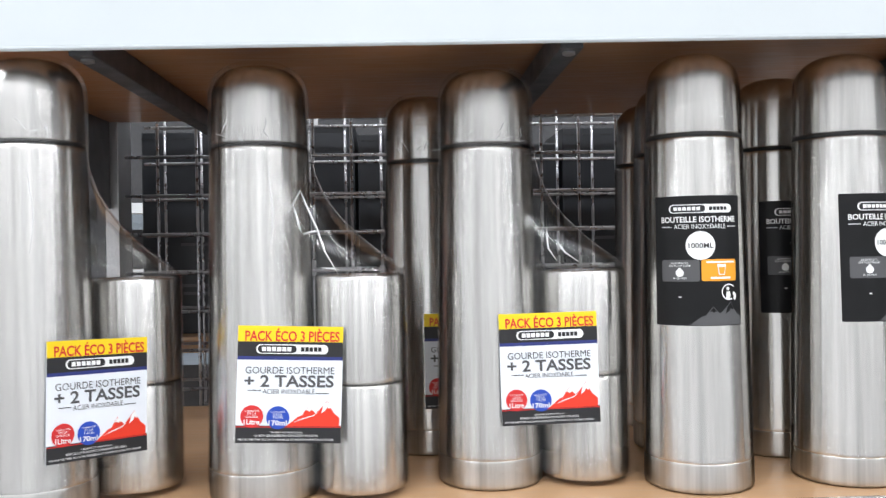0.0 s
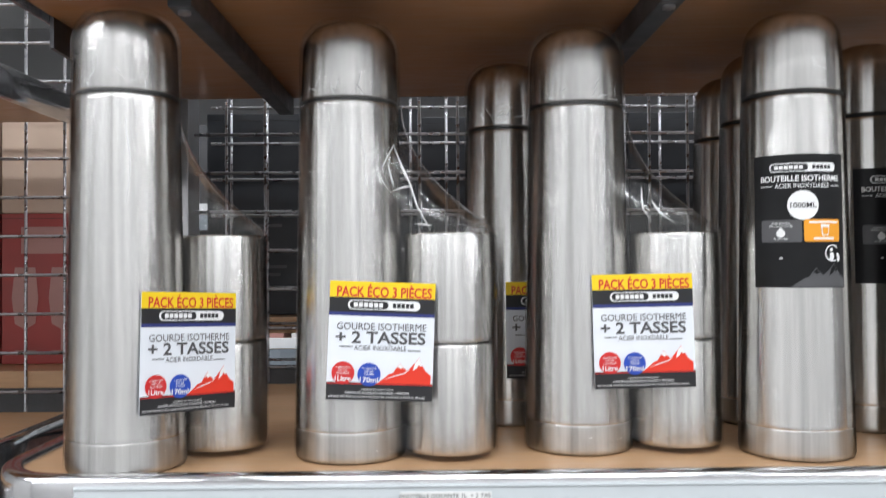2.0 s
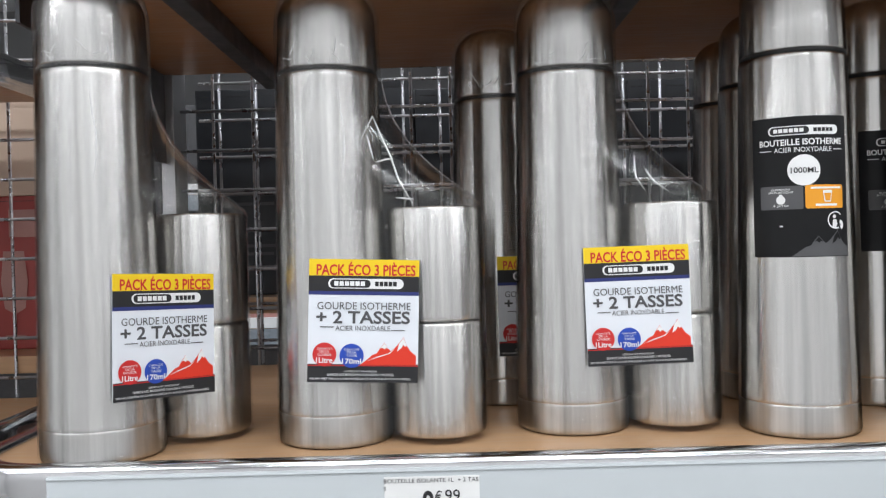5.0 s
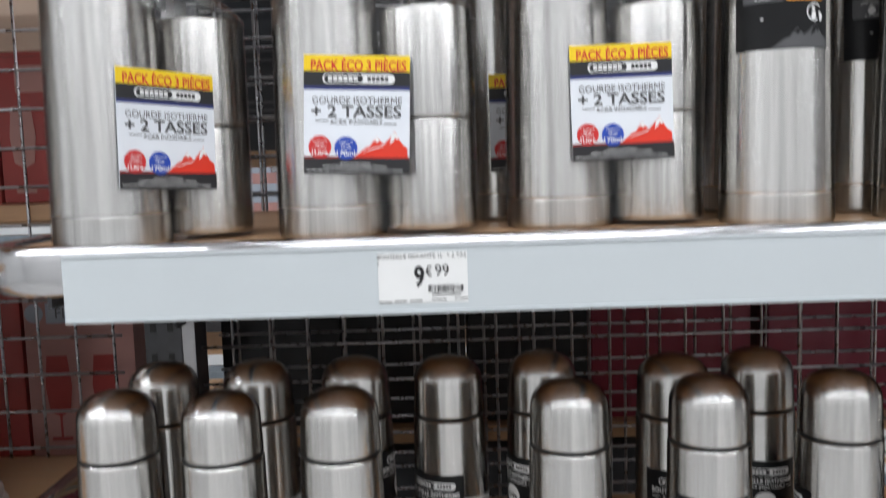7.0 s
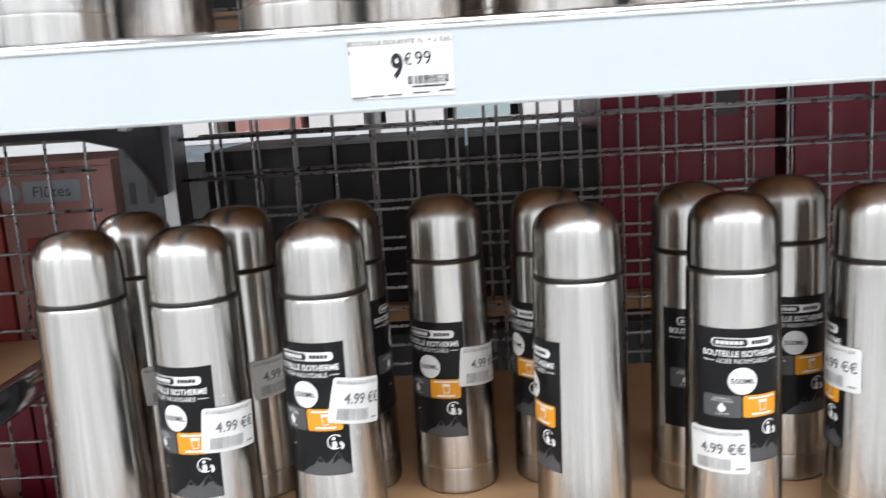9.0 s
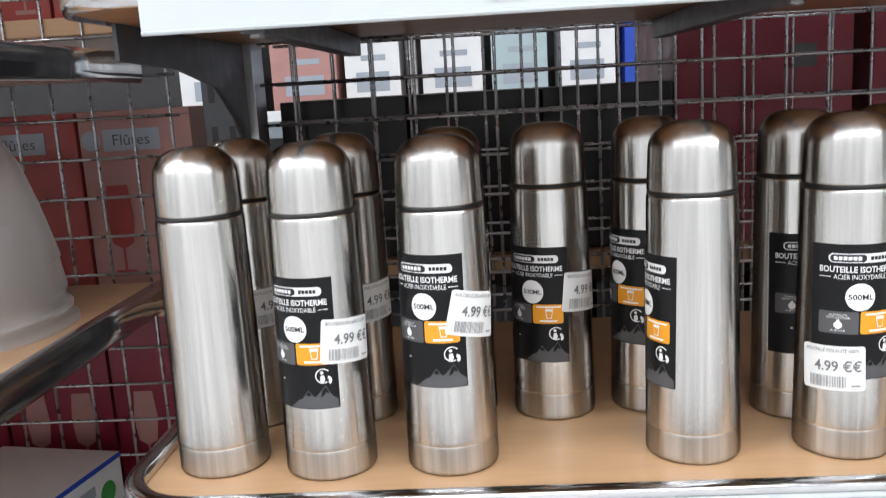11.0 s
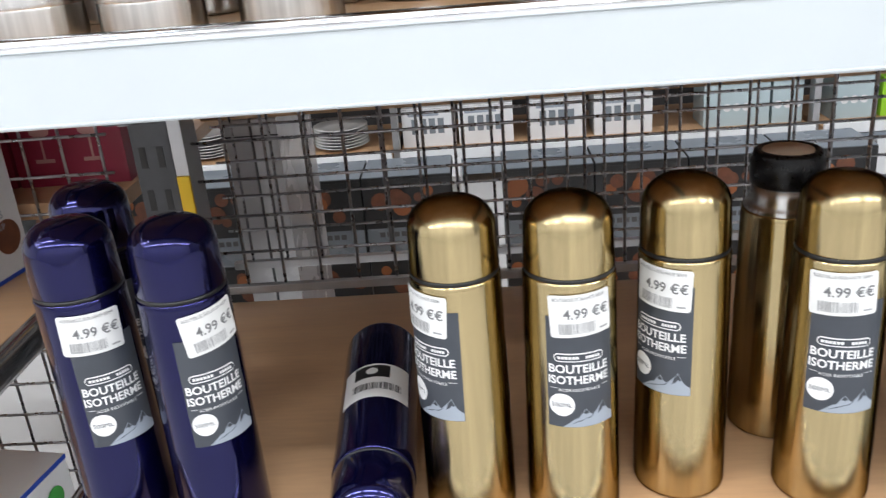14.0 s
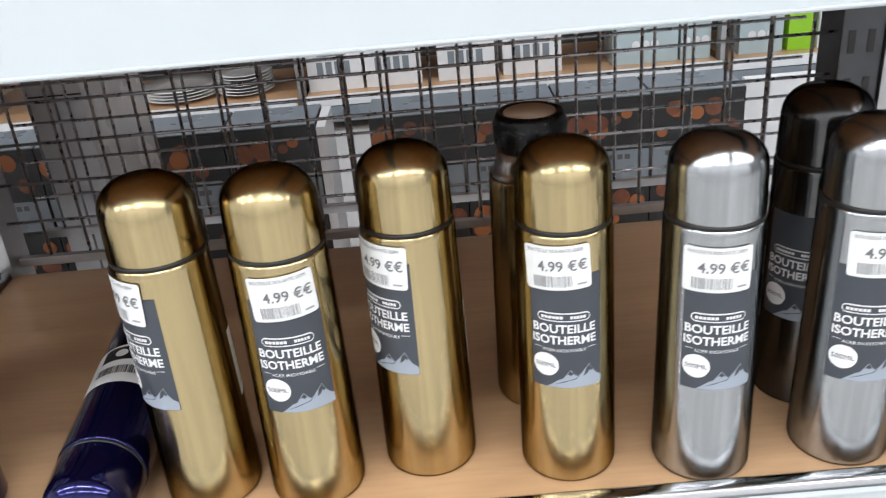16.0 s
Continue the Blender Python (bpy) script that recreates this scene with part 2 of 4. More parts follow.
def add_box(bm, x0, y0, z0, x1, y1, z1, bevel=0.0):
    r = bmesh.ops.create_cube(bm, size=1.0)
    for v in r["verts"]:
        v.co = Vector((x0 + (v.co.x + 0.5) * (x1 - x0), y0 + (v.co.y + 0.5) * (y1 - y0), z0 + (v.co.z + 0.5) * (z1 - z0)))
    if bevel:
        es = list({e for v in r["verts"] for e in v.link_edges})
        bmesh.ops.bevel(bm, geom=es, offset=bevel, segments=2, affect="EDGES", profile=0.7)
    return bm


def box_bm(x0, y0, z0, x1, y1, z1, bevel=0.0):
    return add_box(bmesh.new(), x0, y0, z0, x1, y1, z1, bevel)


def lathe(profile, seg=56):
    """A turned solid about z from (radius, height) pairs, from the bottom up."""
    bm = bmesh.new()
    rings = []
    for r, z in profile:
        if r < 1e-6:
            rings.append([bm.verts.new((0, 0, z))])
        else:
            rings.append([bm.verts.new((r * math.cos(2 * math.pi * i / seg), r * math.sin(2 * math.pi * i / seg), z)) for i in range(seg)])
    for a, b in zip(rings, rings[1:]):
        for i in range(seg):
            j = (i + 1) % seg
            if len(a) == 1 and len(b) == 1:
                continue
            if len(a) == 1:
                bm.faces.new((a[0], b[j], b[i]))
            elif len(b) == 1:
                bm.faces.new((a[i], a[j], b[0]))
            else:
                bm.faces.new((a[i], a[j], b[j], b[i]))
    return bm


# ---- flat print: shapes in (x, z), laid on a plane or round a cylinder ----
def rect(x0, z0, x1, z1, n=1):
    vs, fs = [], []
    for i in range(n + 1):
        x = x0 + (x1 - x0) * i / n
        vs += [(x, z0), (x, z1)]
    for i in range(n):
        fs.append((2 * i, 2 * i + 2, 2 * i + 3, 2 * i + 1))
    return vs, fs


def poly(points):
    return list(points), [tuple(range(len(points)))]


def disc(cx, cz, r, n=28):
    return poly([(cx + r * math.cos(2 * math.pi * i / n), cz + r * math.sin(2 * math.pi * i / n)) for i in range(n)])


def arc_ring(cx, cz, r0, r1, a0=0, a1=360, n=24):
    vs, fs = [], []
    for i in range(n + 1):
        a = radians(a0 + (a1 - a0) * i / n)
        vs += [(cx + r0 * math.cos(a), cz + r0 * math.sin(a)), (cx + r1 * math.cos(a), cz + r1 * math.sin(a))]
        if i:
            fs.append((2 * i - 2, 2 * i - 1, 2 * i + 1, 2 * i))
    return vs, fs


def soft_rect(x0, z0, x1, z1, r, n=6):
    """A rectangle with rounded corners, as strips so that it can bend."""
    xs = [x0 + r - r * math.cos(math.pi / 2 * k / n) for k in range(n + 1)]
    xs += [x0 + r + (x1 - x0 - 2 * r) * k / 8 for k in range(1, 8)]
    xs += [x1 - r + r * math.sin(math.pi / 2 * k / n) for k in range(n + 1)]
    vs, fs = [], []
    for x in xs:
        d = max(0.0, x0 + r - x, x - x1 + r)
        h = r - math.sqrt(max(0.0, r * r - d * d))
        vs += [(x, z0 + h), (x, z1 - h)]
    for i in range(len(xs) - 1):
        fs.append((2 * i, 2 * i + 2, 2 * i + 3, 2 * i + 1))
    return vs, fs


TEXTS = {}


def words(text, cx, cz, width, height, bold=0.0):
    """Built-in font letters, centred at (cx, cz) and fitted to width and height."""
    key = (text, bold)
    if key not in TEXTS:
        cu = bpy.data.curves.new("letters", "FONT")
        cu.body, cu.size, cu.resolution_u, cu.offset = text, 1.0, 3, bold
        ob = bpy.data.objects.new("letters", cu)
        me = ob.to_mesh()
        vs = [(v.co.x, v.co.y) for v in me.vertices]
        fs = [tuple(p.vertices) for p in me.polygons]
        ob.to_mesh_clear()
        bpy.data.objects.remove(ob)
        bpy.data.curves.remove(cu)
        TEXTS[key] = (vs, fs)
    vs, fs = TEXTS[key]
    x0, x1 = min(v[0] for v in vs), max(v[0] for v in vs)
    z0, z1 = min(v[1] for v in vs), max(v[1] for v in vs)
    sx, sz = width / (x1 - x0), height / (z1 - z0)
    return [(cx + (x - (x0 + x1) / 2) * sx, cz + (z - (z0 + z1) / 2) * sz) for x, z in vs], fs


def bars(x0, x1, z0, z1, n, seed):
    """A bar code."""
    rng = random.Random(seed)
    out = []
    step = (x1 - x0) / n
    for i in range(n):
        w = step * rng.choice((0.3, 0.45, 0.7))
        out.append(rect(x0 + i * step, z0, x0 + i * step + w, z1))
    return out


def turned(shapes, angle):
    c, s = math.cos(radians(angle)), math.sin(radians(angle))
    return [([(x * c - z * s, x * s + z * c) for x, z in vs], fs) for vs, fs in shapes]


def taper(base, top, ring):
    """The radius of a slightly tapering bottle at a height."""
    return lambda z: base + (top - base) * min(1.0, max(0.0, z / ring))


def print_mesh(name, shapes, off, radius=None, dz=0.0):
    """A thin layer of print, off metres above the plane y = 0 or the bottle of that radius; it faces -y."""
    verts, faces = [], []
    for vs, fs in shapes:
        k = len(verts)
        for x, z in vs:
            if radius:
                r = radius(z + dz)
                a = x / r
                verts.append(((r + off) * math.sin(a), -(r + off) * math.cos(a), z + dz))
            else:
                verts.append((x, -off, z))
        faces += [tuple(k + i for i in f) for f in fs]
    me = bpy.data.meshes.new(name)
    me.from_pydata(verts, [], faces)
    me.update()
    return me


def mountains(x0, z0, w, h):
    """A ridge with two peaks."""
    p = [(0, 0), (0.08, 0.12), (0.22, 0.36), (0.3, 0.42), (0.36, 0.62), (0.43, 0.8), (0.5, 0.6), (0.55, 0.5), (0.62, 0.62), (0.72, 0.86), (0.77, 1.0), (0.83, 0.72), (0.9, 0.5), (1.0, 0.34), (1.0, 0)]
    vs, fs = [], []
    for a, b in p[:-1]:
        vs += [(x0 + a * w, z0), (x0 + a * w, z0 + b * h)]
    for i in range(len(p) - 2):
        fs.append((2 * i, 2 * i + 2, 2 * i + 3, 2 * i + 1))
    return vs, fs


def snow(x0, z0, w, h):
    """Pale gullies under the two peaks."""
    q = lambda pts: poly([(x0 + a * w, z0 + b * h) for a, b in pts])
    return [q([(0.36, 0.6), (0.43, 0.79), (0.5, 0.59), (0.46, 0.62), (0.44, 0.55), (0.40, 0.62)]),
            q([(0.70, 0.80), (0.77, 0.98), (0.83, 0.71), (0.80, 0.66), (0.77, 0.74), (0.74, 0.62), (0.66, 0.5)]),
            q([(0.12, 0.14), (0.3, 0.30), (0.5, 0.42), (0.62, 0.58), (0.52, 0.40), (0.3, 0.26)])]


# ---- labels ----
def pill(cx, cz, w, h):
    """The maker's mark as a plain white capsule with dark blocks."""
    white = [soft_rect(cx - w / 2, cz - h / 2, cx + w / 2, cz + h / 2, h * 0.49)]
    dark = [soft_rect(cx - w * 0.475, cz - h * 0.40, cx + w * 0.06, cz + h * 0.40, h * 0.38)]
    return white, dark


def mark_bars(cx, cz, w, h, side):
    n = 6 if side < 0 else 5
    x0, x1 = (cx - w * 0.42, cx + w * 0.0) if side < 0 else (cx + w * 0.12, cx + w * 0.42)
    step = (x1 - x0) / n
    return [rect(x0 + i * step, cz - h * 0.2, x0 + (i + 0.8) * step, cz + h * 0.2) for i in range(n)]


CACHE = {}


def layer(parent, key, name, shapes_of, off, radius, material, label="", turn=0.0, z=0.0):
    """One coloured print as a child mesh; alike prints share a mesh."""
    key = (key, round(z, 4))
    if key not in CACHE:
        CACHE[key] = print_mesh(name, shapes_of(), off, radius, z)
    ob = mesh_from(name, CACHE[key], material, parent, True, label)
    ob.matrix_basis = pose(0, 0, 0, 0, 0, turn)
    return ob


def black_label(bottle, kind, r, w, z0, z1, volume, turn, dz=0.0):
    """Black wrap-round label with white words, a white disc and two boxes."""
    h = z1 - z0
    X = lambda p: (p - 295) / 450 * w
    Z = lambda p: z1 - (p - 45) / 750 * h
    k = lambda s: (kind, s)
    lab = layer(bottle, k("lab"), "label", lambda: [rect(-w / 2, z0, w / 2, z1, 20)], 0.00025, r, LABEL_BLACK, "matt black printed label", turn, dz)
    layer(lab, k("pillw"), "mark_capsule", lambda: pill(X(310), Z(120), 310 / 450 * w, 50 / 750 * h)[0], 0.0005, r, INK_WHITE, z=dz)
    layer(lab, k("pilld"), "mark_block", lambda: pill(X(310), Z(120), 310 / 450 * w, 50 / 750 * h)[1] + mark_bars(X(310), Z(120), 310 / 450 * w, 50 / 750 * h, 1), 0.0007, r, INK_BLACK, z=dz)
    layer(lab, k("pillb"), "mark_lettering", lambda: mark_bars(X(310), Z(120), 310 / 450 * w, 50 / 750 * h, -1), 0.0009, r, INK_WHITE, z=dz)
    layer(lab, k("words"), "lettering", lambda: [words("BOUTEILLE ISOTHERME", X(300), Z(182), 376 / 450 * w, 34 / 750 * h, 0.022), words("ACIER INOXYDABLE", X(305), Z(223), 250 / 450 * w, 26 / 750 * h, 0.0),
          rect(X(112), Z(226), X(168), Z(222), 2), rect(X(440), Z(226), X(490), Z(222), 2)], 0.0005, r, INK_WHITE, z=dz)
    layer(lab, k("disc"), "disc", lambda: [soft_rect(X(305) - 70 / 450 * w, Z(333) - 70 / 450 * w, X(305) + 70 / 450 * w, Z(333) + 70 / 450 * w, 69.5 / 450 * w, 8)], 0.0005, r, INK_WHITE, z=dz)
    layer(lab, k("vol"), "volume", lambda: [words(volume, X(307), Z(333), 116 / 450 * w, 30 / 750 * h, 0.012)], 0.0007, r, INK_BLACK, z=dz)
    layer(lab, k("greybox"), "grey_panel", lambda: [soft_rect(X(112), Z(540), X(299), Z(415), 0.0014)], 0.0005, r, INK_GREY, z=dz)
    layer(lab, k("orangebox"), "orange_panel", lambda: [soft_rect(X(307), Z(538), X(488), Z(413), 0.0016)], 0.0005, r, INK_ORANGE, z=dz)
    layer(lab, k("small"), "pictogram_print", lambda: [words("ÉLÉMENTS", X(205), Z(433), 80 / 450 * w, 13 / 750 * h), words("EN PLASTIQUE", X(205), Z(450), 105 / 450 * w, 13 / 750 * h),
          words("À JETER", X(205), Z(521), 70 / 450 * w, 15 / 750 * h), disc(X(205), Z(490), 20 / 450 * w, 14), rect(X(198), Z(478), X(212), Z(460)),
          rect(X(330), Z(434), X(475), Z(424), 3), rect(X(350), Z(526), X(452), Z(514), 3),
          poly([(X(382), Z(442)), (X(390), Z(504)), (X(420), Z(504)), (X(428), Z(442))]), arc_ring(X(442), Z(602), 34 / 450 * w, 40 / 450 * w, 40, 300), disc(X(436), Z(583), 9 / 450 * w, 10),
          poly([(X(425), Z(640)), (X(428), Z(600)), (X(446), Z(598)), (X(452), Z(622)), (X(444), Z(642))]), arc_ring(X(462), Z(628), 8 / 450 * w, 24 / 450 * w, -60, 80), rect(X(198), Z(634), X(212), Z(626))], 0.0007, r, INK_WHITE, z=dz)
    layer(lab, k("cup"), "cup_mark", lambda: [poly([(X(388), Z(458)), (X(394), Z(498)), (X(416), Z(498)), (X(422), Z(458))])], 0.0009, r, INK_ORANGE, z=dz)
    layer(lab, k("peaks"), "mountain_print", lambda: [mountains(X(245), z0 + 0.0005, 268 / 450 * w, 135 / 750 * h)], 0.0005, r, INK_GREY, z=dz)
    layer(lab, k("gully"), "mountain_shadow", lambda: snow(X(245), z0, 268 / 450 * w, 135 / 750 * h)[:2], 0.0007, r, LABEL_BLACK, z=dz)
    return lab


def slate_label(bottle, kind, r, w, z0, z1, turn, dz=0.0):
    """Slate grey label with bold white words, disc and pale peaks."""
    h = z1 - z0
    X = lambda p: (p - 228) / 275 * w
    Z = lambda p: z1 - (p - 205) / 435 * h
    lab = layer(bottle, ("slate", "lab"), "label", lambda: [rect(-w / 2, z0, w / 2, z1, 20)], 0.00025, r, LABEL_GREY, "slate grey printed label", turn, dz)
    k = lambda s: ("slate", s)
    pw, ph = 198 / 275 * w, 34 / 435 * h
    layer(lab, k("pw"), "mark_capsule", lambda: pill(X(220), Z(358), pw, ph)[0], 0.0005, r, INK_WHITE, z=dz)
    layer(lab, k("pd"), "mark_block", lambda: [soft_rect(X(220) - pw * 0.48, Z(358) - ph * 0.36, X(220) + pw * 0.48, Z(358) + ph * 0.36, ph * 0.35)], 0.0007, r, LABEL_GREY, z=dz)
    layer(lab, k("pb"), "mark_lettering", lambda: mark_bars(X(220), Z(358), pw, ph * 0.8, -1) + mark_bars(X(220), Z(358), pw, ph * 0.8, 1), 0.0009, r, INK_WHITE, z=dz)
    layer(lab, k("words"), "lettering", lambda: [words("BOUTEILLE", X(220), Z(403), 240 / 275 * w, 34 / 435 * h, 0.026), words("ISOTHERME", X(220), Z(447), 246 / 275 * w, 34 / 435 * h, 0.026),
          words("ACIER INOXYDABLE", X(220), Z(487), 165 / 275 * w, 12 / 435 * h), rect(X(105), Z(482), X(134), Z(480)), rect(X(308), Z(482), X(342), Z(480))], 0.0005, r, INK_WHITE, z=dz)
    layer(lab, k("disc"), "disc", lambda: [soft_rect(X(148) - 0.0088, Z(548) - 0.0088, X(148) + 0.0088, Z(548) + 0.0088, 0.00875, 8)], 0.0005, r, INK_WHITE, z=dz)
    layer(lab, k("vol"), "volume", lambda: [words("500ML", X(148), Z(548), 0.0140, 0.0033, 0.0)], 0.0007, r, LABEL_GREY, z=dz)
    layer(lab, k("peaks"), "mountain_print", lambda: [mountains(X(150), z0 + 0.0003, 214 / 275 * w, 92 / 435 * h)], 0.0005, r, INK_SLATE, z=dz)
    layer(lab, k("gully"), "mountain_shadow", lambda: snow(X(150), z0, 214 / 275 * w, 92 / 435 * h), 0.0007, r, LABEL_GREY, z=dz)
    return lab


def price_sticker(bottle, kind, r, turn, zc, tilt=0.0, w=0.043, h=0.031, lift=0.0011):
    """A white price sticker stuck round the bottle."""
    key = ("price", kind, tilt, w)
    st = layer(bottle, (*key, 0), "price_sticker", lambda: turned([soft_rect(-w / 2, -h / 2, w / 2, h / 2, 0.0022)], tilt), lift, r, STICKER, "white paper price sticker", turn, zc)
    layer(st, (*key, 1), "price_print", lambda: turned([words("4.99 €€", w * 0.08, h * 0.06, w * 0.72, h * 0.25, 0.012), words("BOUTEILLE ISOLANTE 500M", -w * 0.02, h * 0.4, w * 0.82, h * 0.075)]
          , tilt), lift + 0.0003, r, INK_SOFT, z=zc)
    layer(st, (*key, 2), "bar_code", lambda: turned(bars(-w * 0.36, w * 0.22, -h * 0.42, -h * 0.17, 24, 5) + [rect(w * 0.28, -h * 0.40, w * 0.42, -h * 0.36)], tilt), lift + 0.0003, r, INK_FAINT, z=zc)
    return st


# ---- bottles ----
def bottle_meshes(kind, r, h, ring, metal, cap_metal, foot_metal):
    if (kind, "body") in CACHE:
        return
    r0, r1, rt = r(0), r(0.0216), r(ring)
    rc = rt * 0.985
    shoulder = rt * 0.66
    rs = rc * 0.965
    CACHE[kind, "foot"] = ("foot_band", lathe([(0, 0.0015), (r0 * 0.86, 0.0015), (r0 * 0.92, 0.0), (r0 * 0.975, 0.0006), (r0 * 0.995, 0.003), (r0 * 0.9945, 0.0045), (r1 * (0.9972 if metal is not foot_metal else 1.0), 0.0195), (r1 * (0.997 if metal is not foot_metal else 1.0), 0.0207), (r1 * (0.99 if metal is not foot_metal else 1.0), 0.0211)], 64), foot_metal)
    CACHE[kind, "body"] = ("body", lathe([(r1 * (0.99 if metal is not foot_metal else 1.0), 0.0209), (r1, 0.0216), (r(0.0235), 0.0235), (r(ring * 0.4), ring * 0.4), (r(ring * 0.75), ring * 0.75), (r(ring - 0.006), ring - 0.006), (rt, ring - 0.0032), (rt * 0.985, ring - 0.0018), (rt * 0.94, ring - 0.0014)], 64), metal)
    CACHE[kind, "ring"] = ("gasket", lathe([(rt * 0.9, ring - 0.0016), (rt * 0.975, ring - 0.0014), (rt * 0.978, ring + 0.0012), (rt * 0.9, ring + 0.0014)], 64), GASKET)
    prof = [(rt * 0.93, ring + 0.0011), (rc * 0.985, ring + 0.0012), (rc, ring + 0.0026), (rs, h - shoulder)]
    prof += [(rs - shoulder + shoulder * math.cos(radians(q)), h - shoulder + (shoulder - 0.0012) * math.sin(radians(q))) for q in (8, 16, 24, 32, 40, 48, 56, 64, 72, 80, 90)]
    prof += [(rs * 0.2, h - 0.0008), (0, h - 0.0004)]
    CACHE[kind, "cap"] = ("screw_cap", lathe(prof, 64), cap_metal)
    for key in ("foot", "body", "ring", "cap"):
        name, bm, m = CACHE[kind, key]
        me = bpy.data.meshes.new(name)
        bm.to_mesh(me)
        bm.free()
        me.materials.append(m)
        for p in me.polygons:
            p.use_smooth = True
        CACHE[kind, key] = (name, me, m)


def bottle(kind, label, m, r, h, ring, metal, cap_metal, foot_metal, group, capped=True, spin=0.0):
    bottle_meshes(kind, r, h, ring, metal, cap_metal, foot_metal)
    ob = thing("vacuum_bottle", label, "vacuum bottle", m, group)
    for key in ("foot", "body", "ring", "cap"):
        if key in ("ring", "cap") and not capped:
            continue
        name, me, mm = CACHE[kind, key]
        p = mesh_from(name, me, mm, ob, True, "black rubber gasket" if key == "ring" else "")
        p.matrix_basis = pose(0, 0, 0, 0, 0, spin)
    return ob

# ---- the room ----
def slab(name, x0, y0, z0, x1, y1, z1, material, label, category, bevel=0.0):
    return tagged(mesh_object(name, box_bm(x0, y0, z0, x1, y1, z1, bevel), material), label, category, kind="structure")


slab("floor", -5, -2.2, -0.1, 5, 6.5, 0.0, FLOOR, "pale polished shop floor under the shelving", "floor")
slab("ceiling", -5, -2.2, 3.2, 5, 6.5, 3.3, CEIL, "plain white shop ceiling with tube lights", "ceiling")
# walls added to close the room: pale ones brighten reflections, dark ones dim them
slab("wall_south", -5, -2.3, 0, 5, -2.2, 3.2, WALL_REFLECT_PALE, "unseen wall across the aisle, pale to brighten bottle reflections", "wall")
slab("wall_north", -5, 6.5, 0, 5, 6.6, 3.2, WALL_REFLECT_DARK, "added far wall, toned dark to dim the shelf interior", "wall")
slab("wall_west", -5.1, -2.2, 0, -5, 6.5, 3.2, WALL_REFLECT_PALE, "unseen side wall, toned to set bottle reflections", "wall")
slab("wall_east", 5, -2.2, 0, 5.1, 6.5, 3.2, WALL_REFLECT_DARK, "unseen side wall, toned to set bottle reflections", "wall")

# ---- shelving ----
FRONT, BACK = 0.553, 0.992
LEVELS = {"a": 1.628, "b": 1.2747, "c": 0.9257, "d": 0.5651}
LIPS = {"a": 0.0, "b": 0.0023, "c": 0.0087, "d": 0.0076}  # the chromed edge stands this far above the board
LEFT, RIGHT = -0.337, 0.607


def outline(x0, x1, yf, yb, rad, steps=10):
    """Open path from the back left, round the two front corners, to the back right."""
    pts = [(x0, yb), (x0, (yb + yf + rad) / 2)]
    pts += [(x0 + rad - rad * math.cos(math.pi / 2 * k / steps), yf + rad - rad * math.sin(math.pi / 2 * k / steps)) for k in range(steps + 1)]
    pts += [(x0 + rad + (x1 - x0 - 2 * rad) * k / 6, yf) for k in range(1, 6)]
    pts += [(x1 - rad + rad * math.sin(math.pi / 2 * k / steps), yf + rad - rad * math.cos(math.pi / 2 * k / steps)) for k in range(steps + 1)]
    return pts + [(x1, (yb + yf + rad) / 2), (x1, yb)]


def sweep(path, profile):
    """A closed profile of (outward, up) carried along an open plan path."""
    bm = bmesh.new()
    rows = []
    for i, p in enumerate(path):
        a, b = Vector(path[max(i - 1, 0)]), Vector(path[min(i + 1, len(path) - 1)])
        d = (b - a).normalized()
        n = Vector((d.y, -d.x))
        rows.append([bm.verts.new((p[0] + n.x * o, p[1] + n.y * o, u)) for o, u in profile])
    k = len(profile)
    for r0, r1 in zip(rows, rows[1:]):
        for j in range(k):
            bm.faces.new((r0[j], r0[(j + 1) % k], r1[(j + 1) % k], r1[j]))
    bm.faces.new(rows[0])
    bm.faces.new(list(reversed(rows[-1])))
    bmesh.ops.recalc_face_normals(bm, faces=bm.faces)
    return bm


def board_bm(path, z0, z1):
    bm = bmesh.new()
    lo = [bm.verts.new((x, y, z0)) for x, y in path]
    hi = [bm.verts.new((x, y, z1)) for x, y in path]
    bm.faces.new(hi)
    bm.faces.new(list(reversed(lo)))
    n = len(path)
    for i in range(n):
        j = (i + 1) % n
        bm.faces.new((lo[i], lo[j], hi[j], hi[i]))
    bmesh.ops.recalc_face_normals(bm, faces=bm.faces)
    return bm


def edge_profile(lip):
    """Chromed edging: a flat top, a rounded nose, an inner wall down to the board."""
    return [(-0.0125, -0.004 - lip), (-0.0125, 0.0006), (-0.010, 0.0016), (-0.002, 0.0016), (0.0, 0.0), (0.0012, -0.006), (0.0016, -0.016), (0.001, -0.026), (-0.001, -0.031), (-0.004, -0.031), (-0.004, -0.004 - lip)]


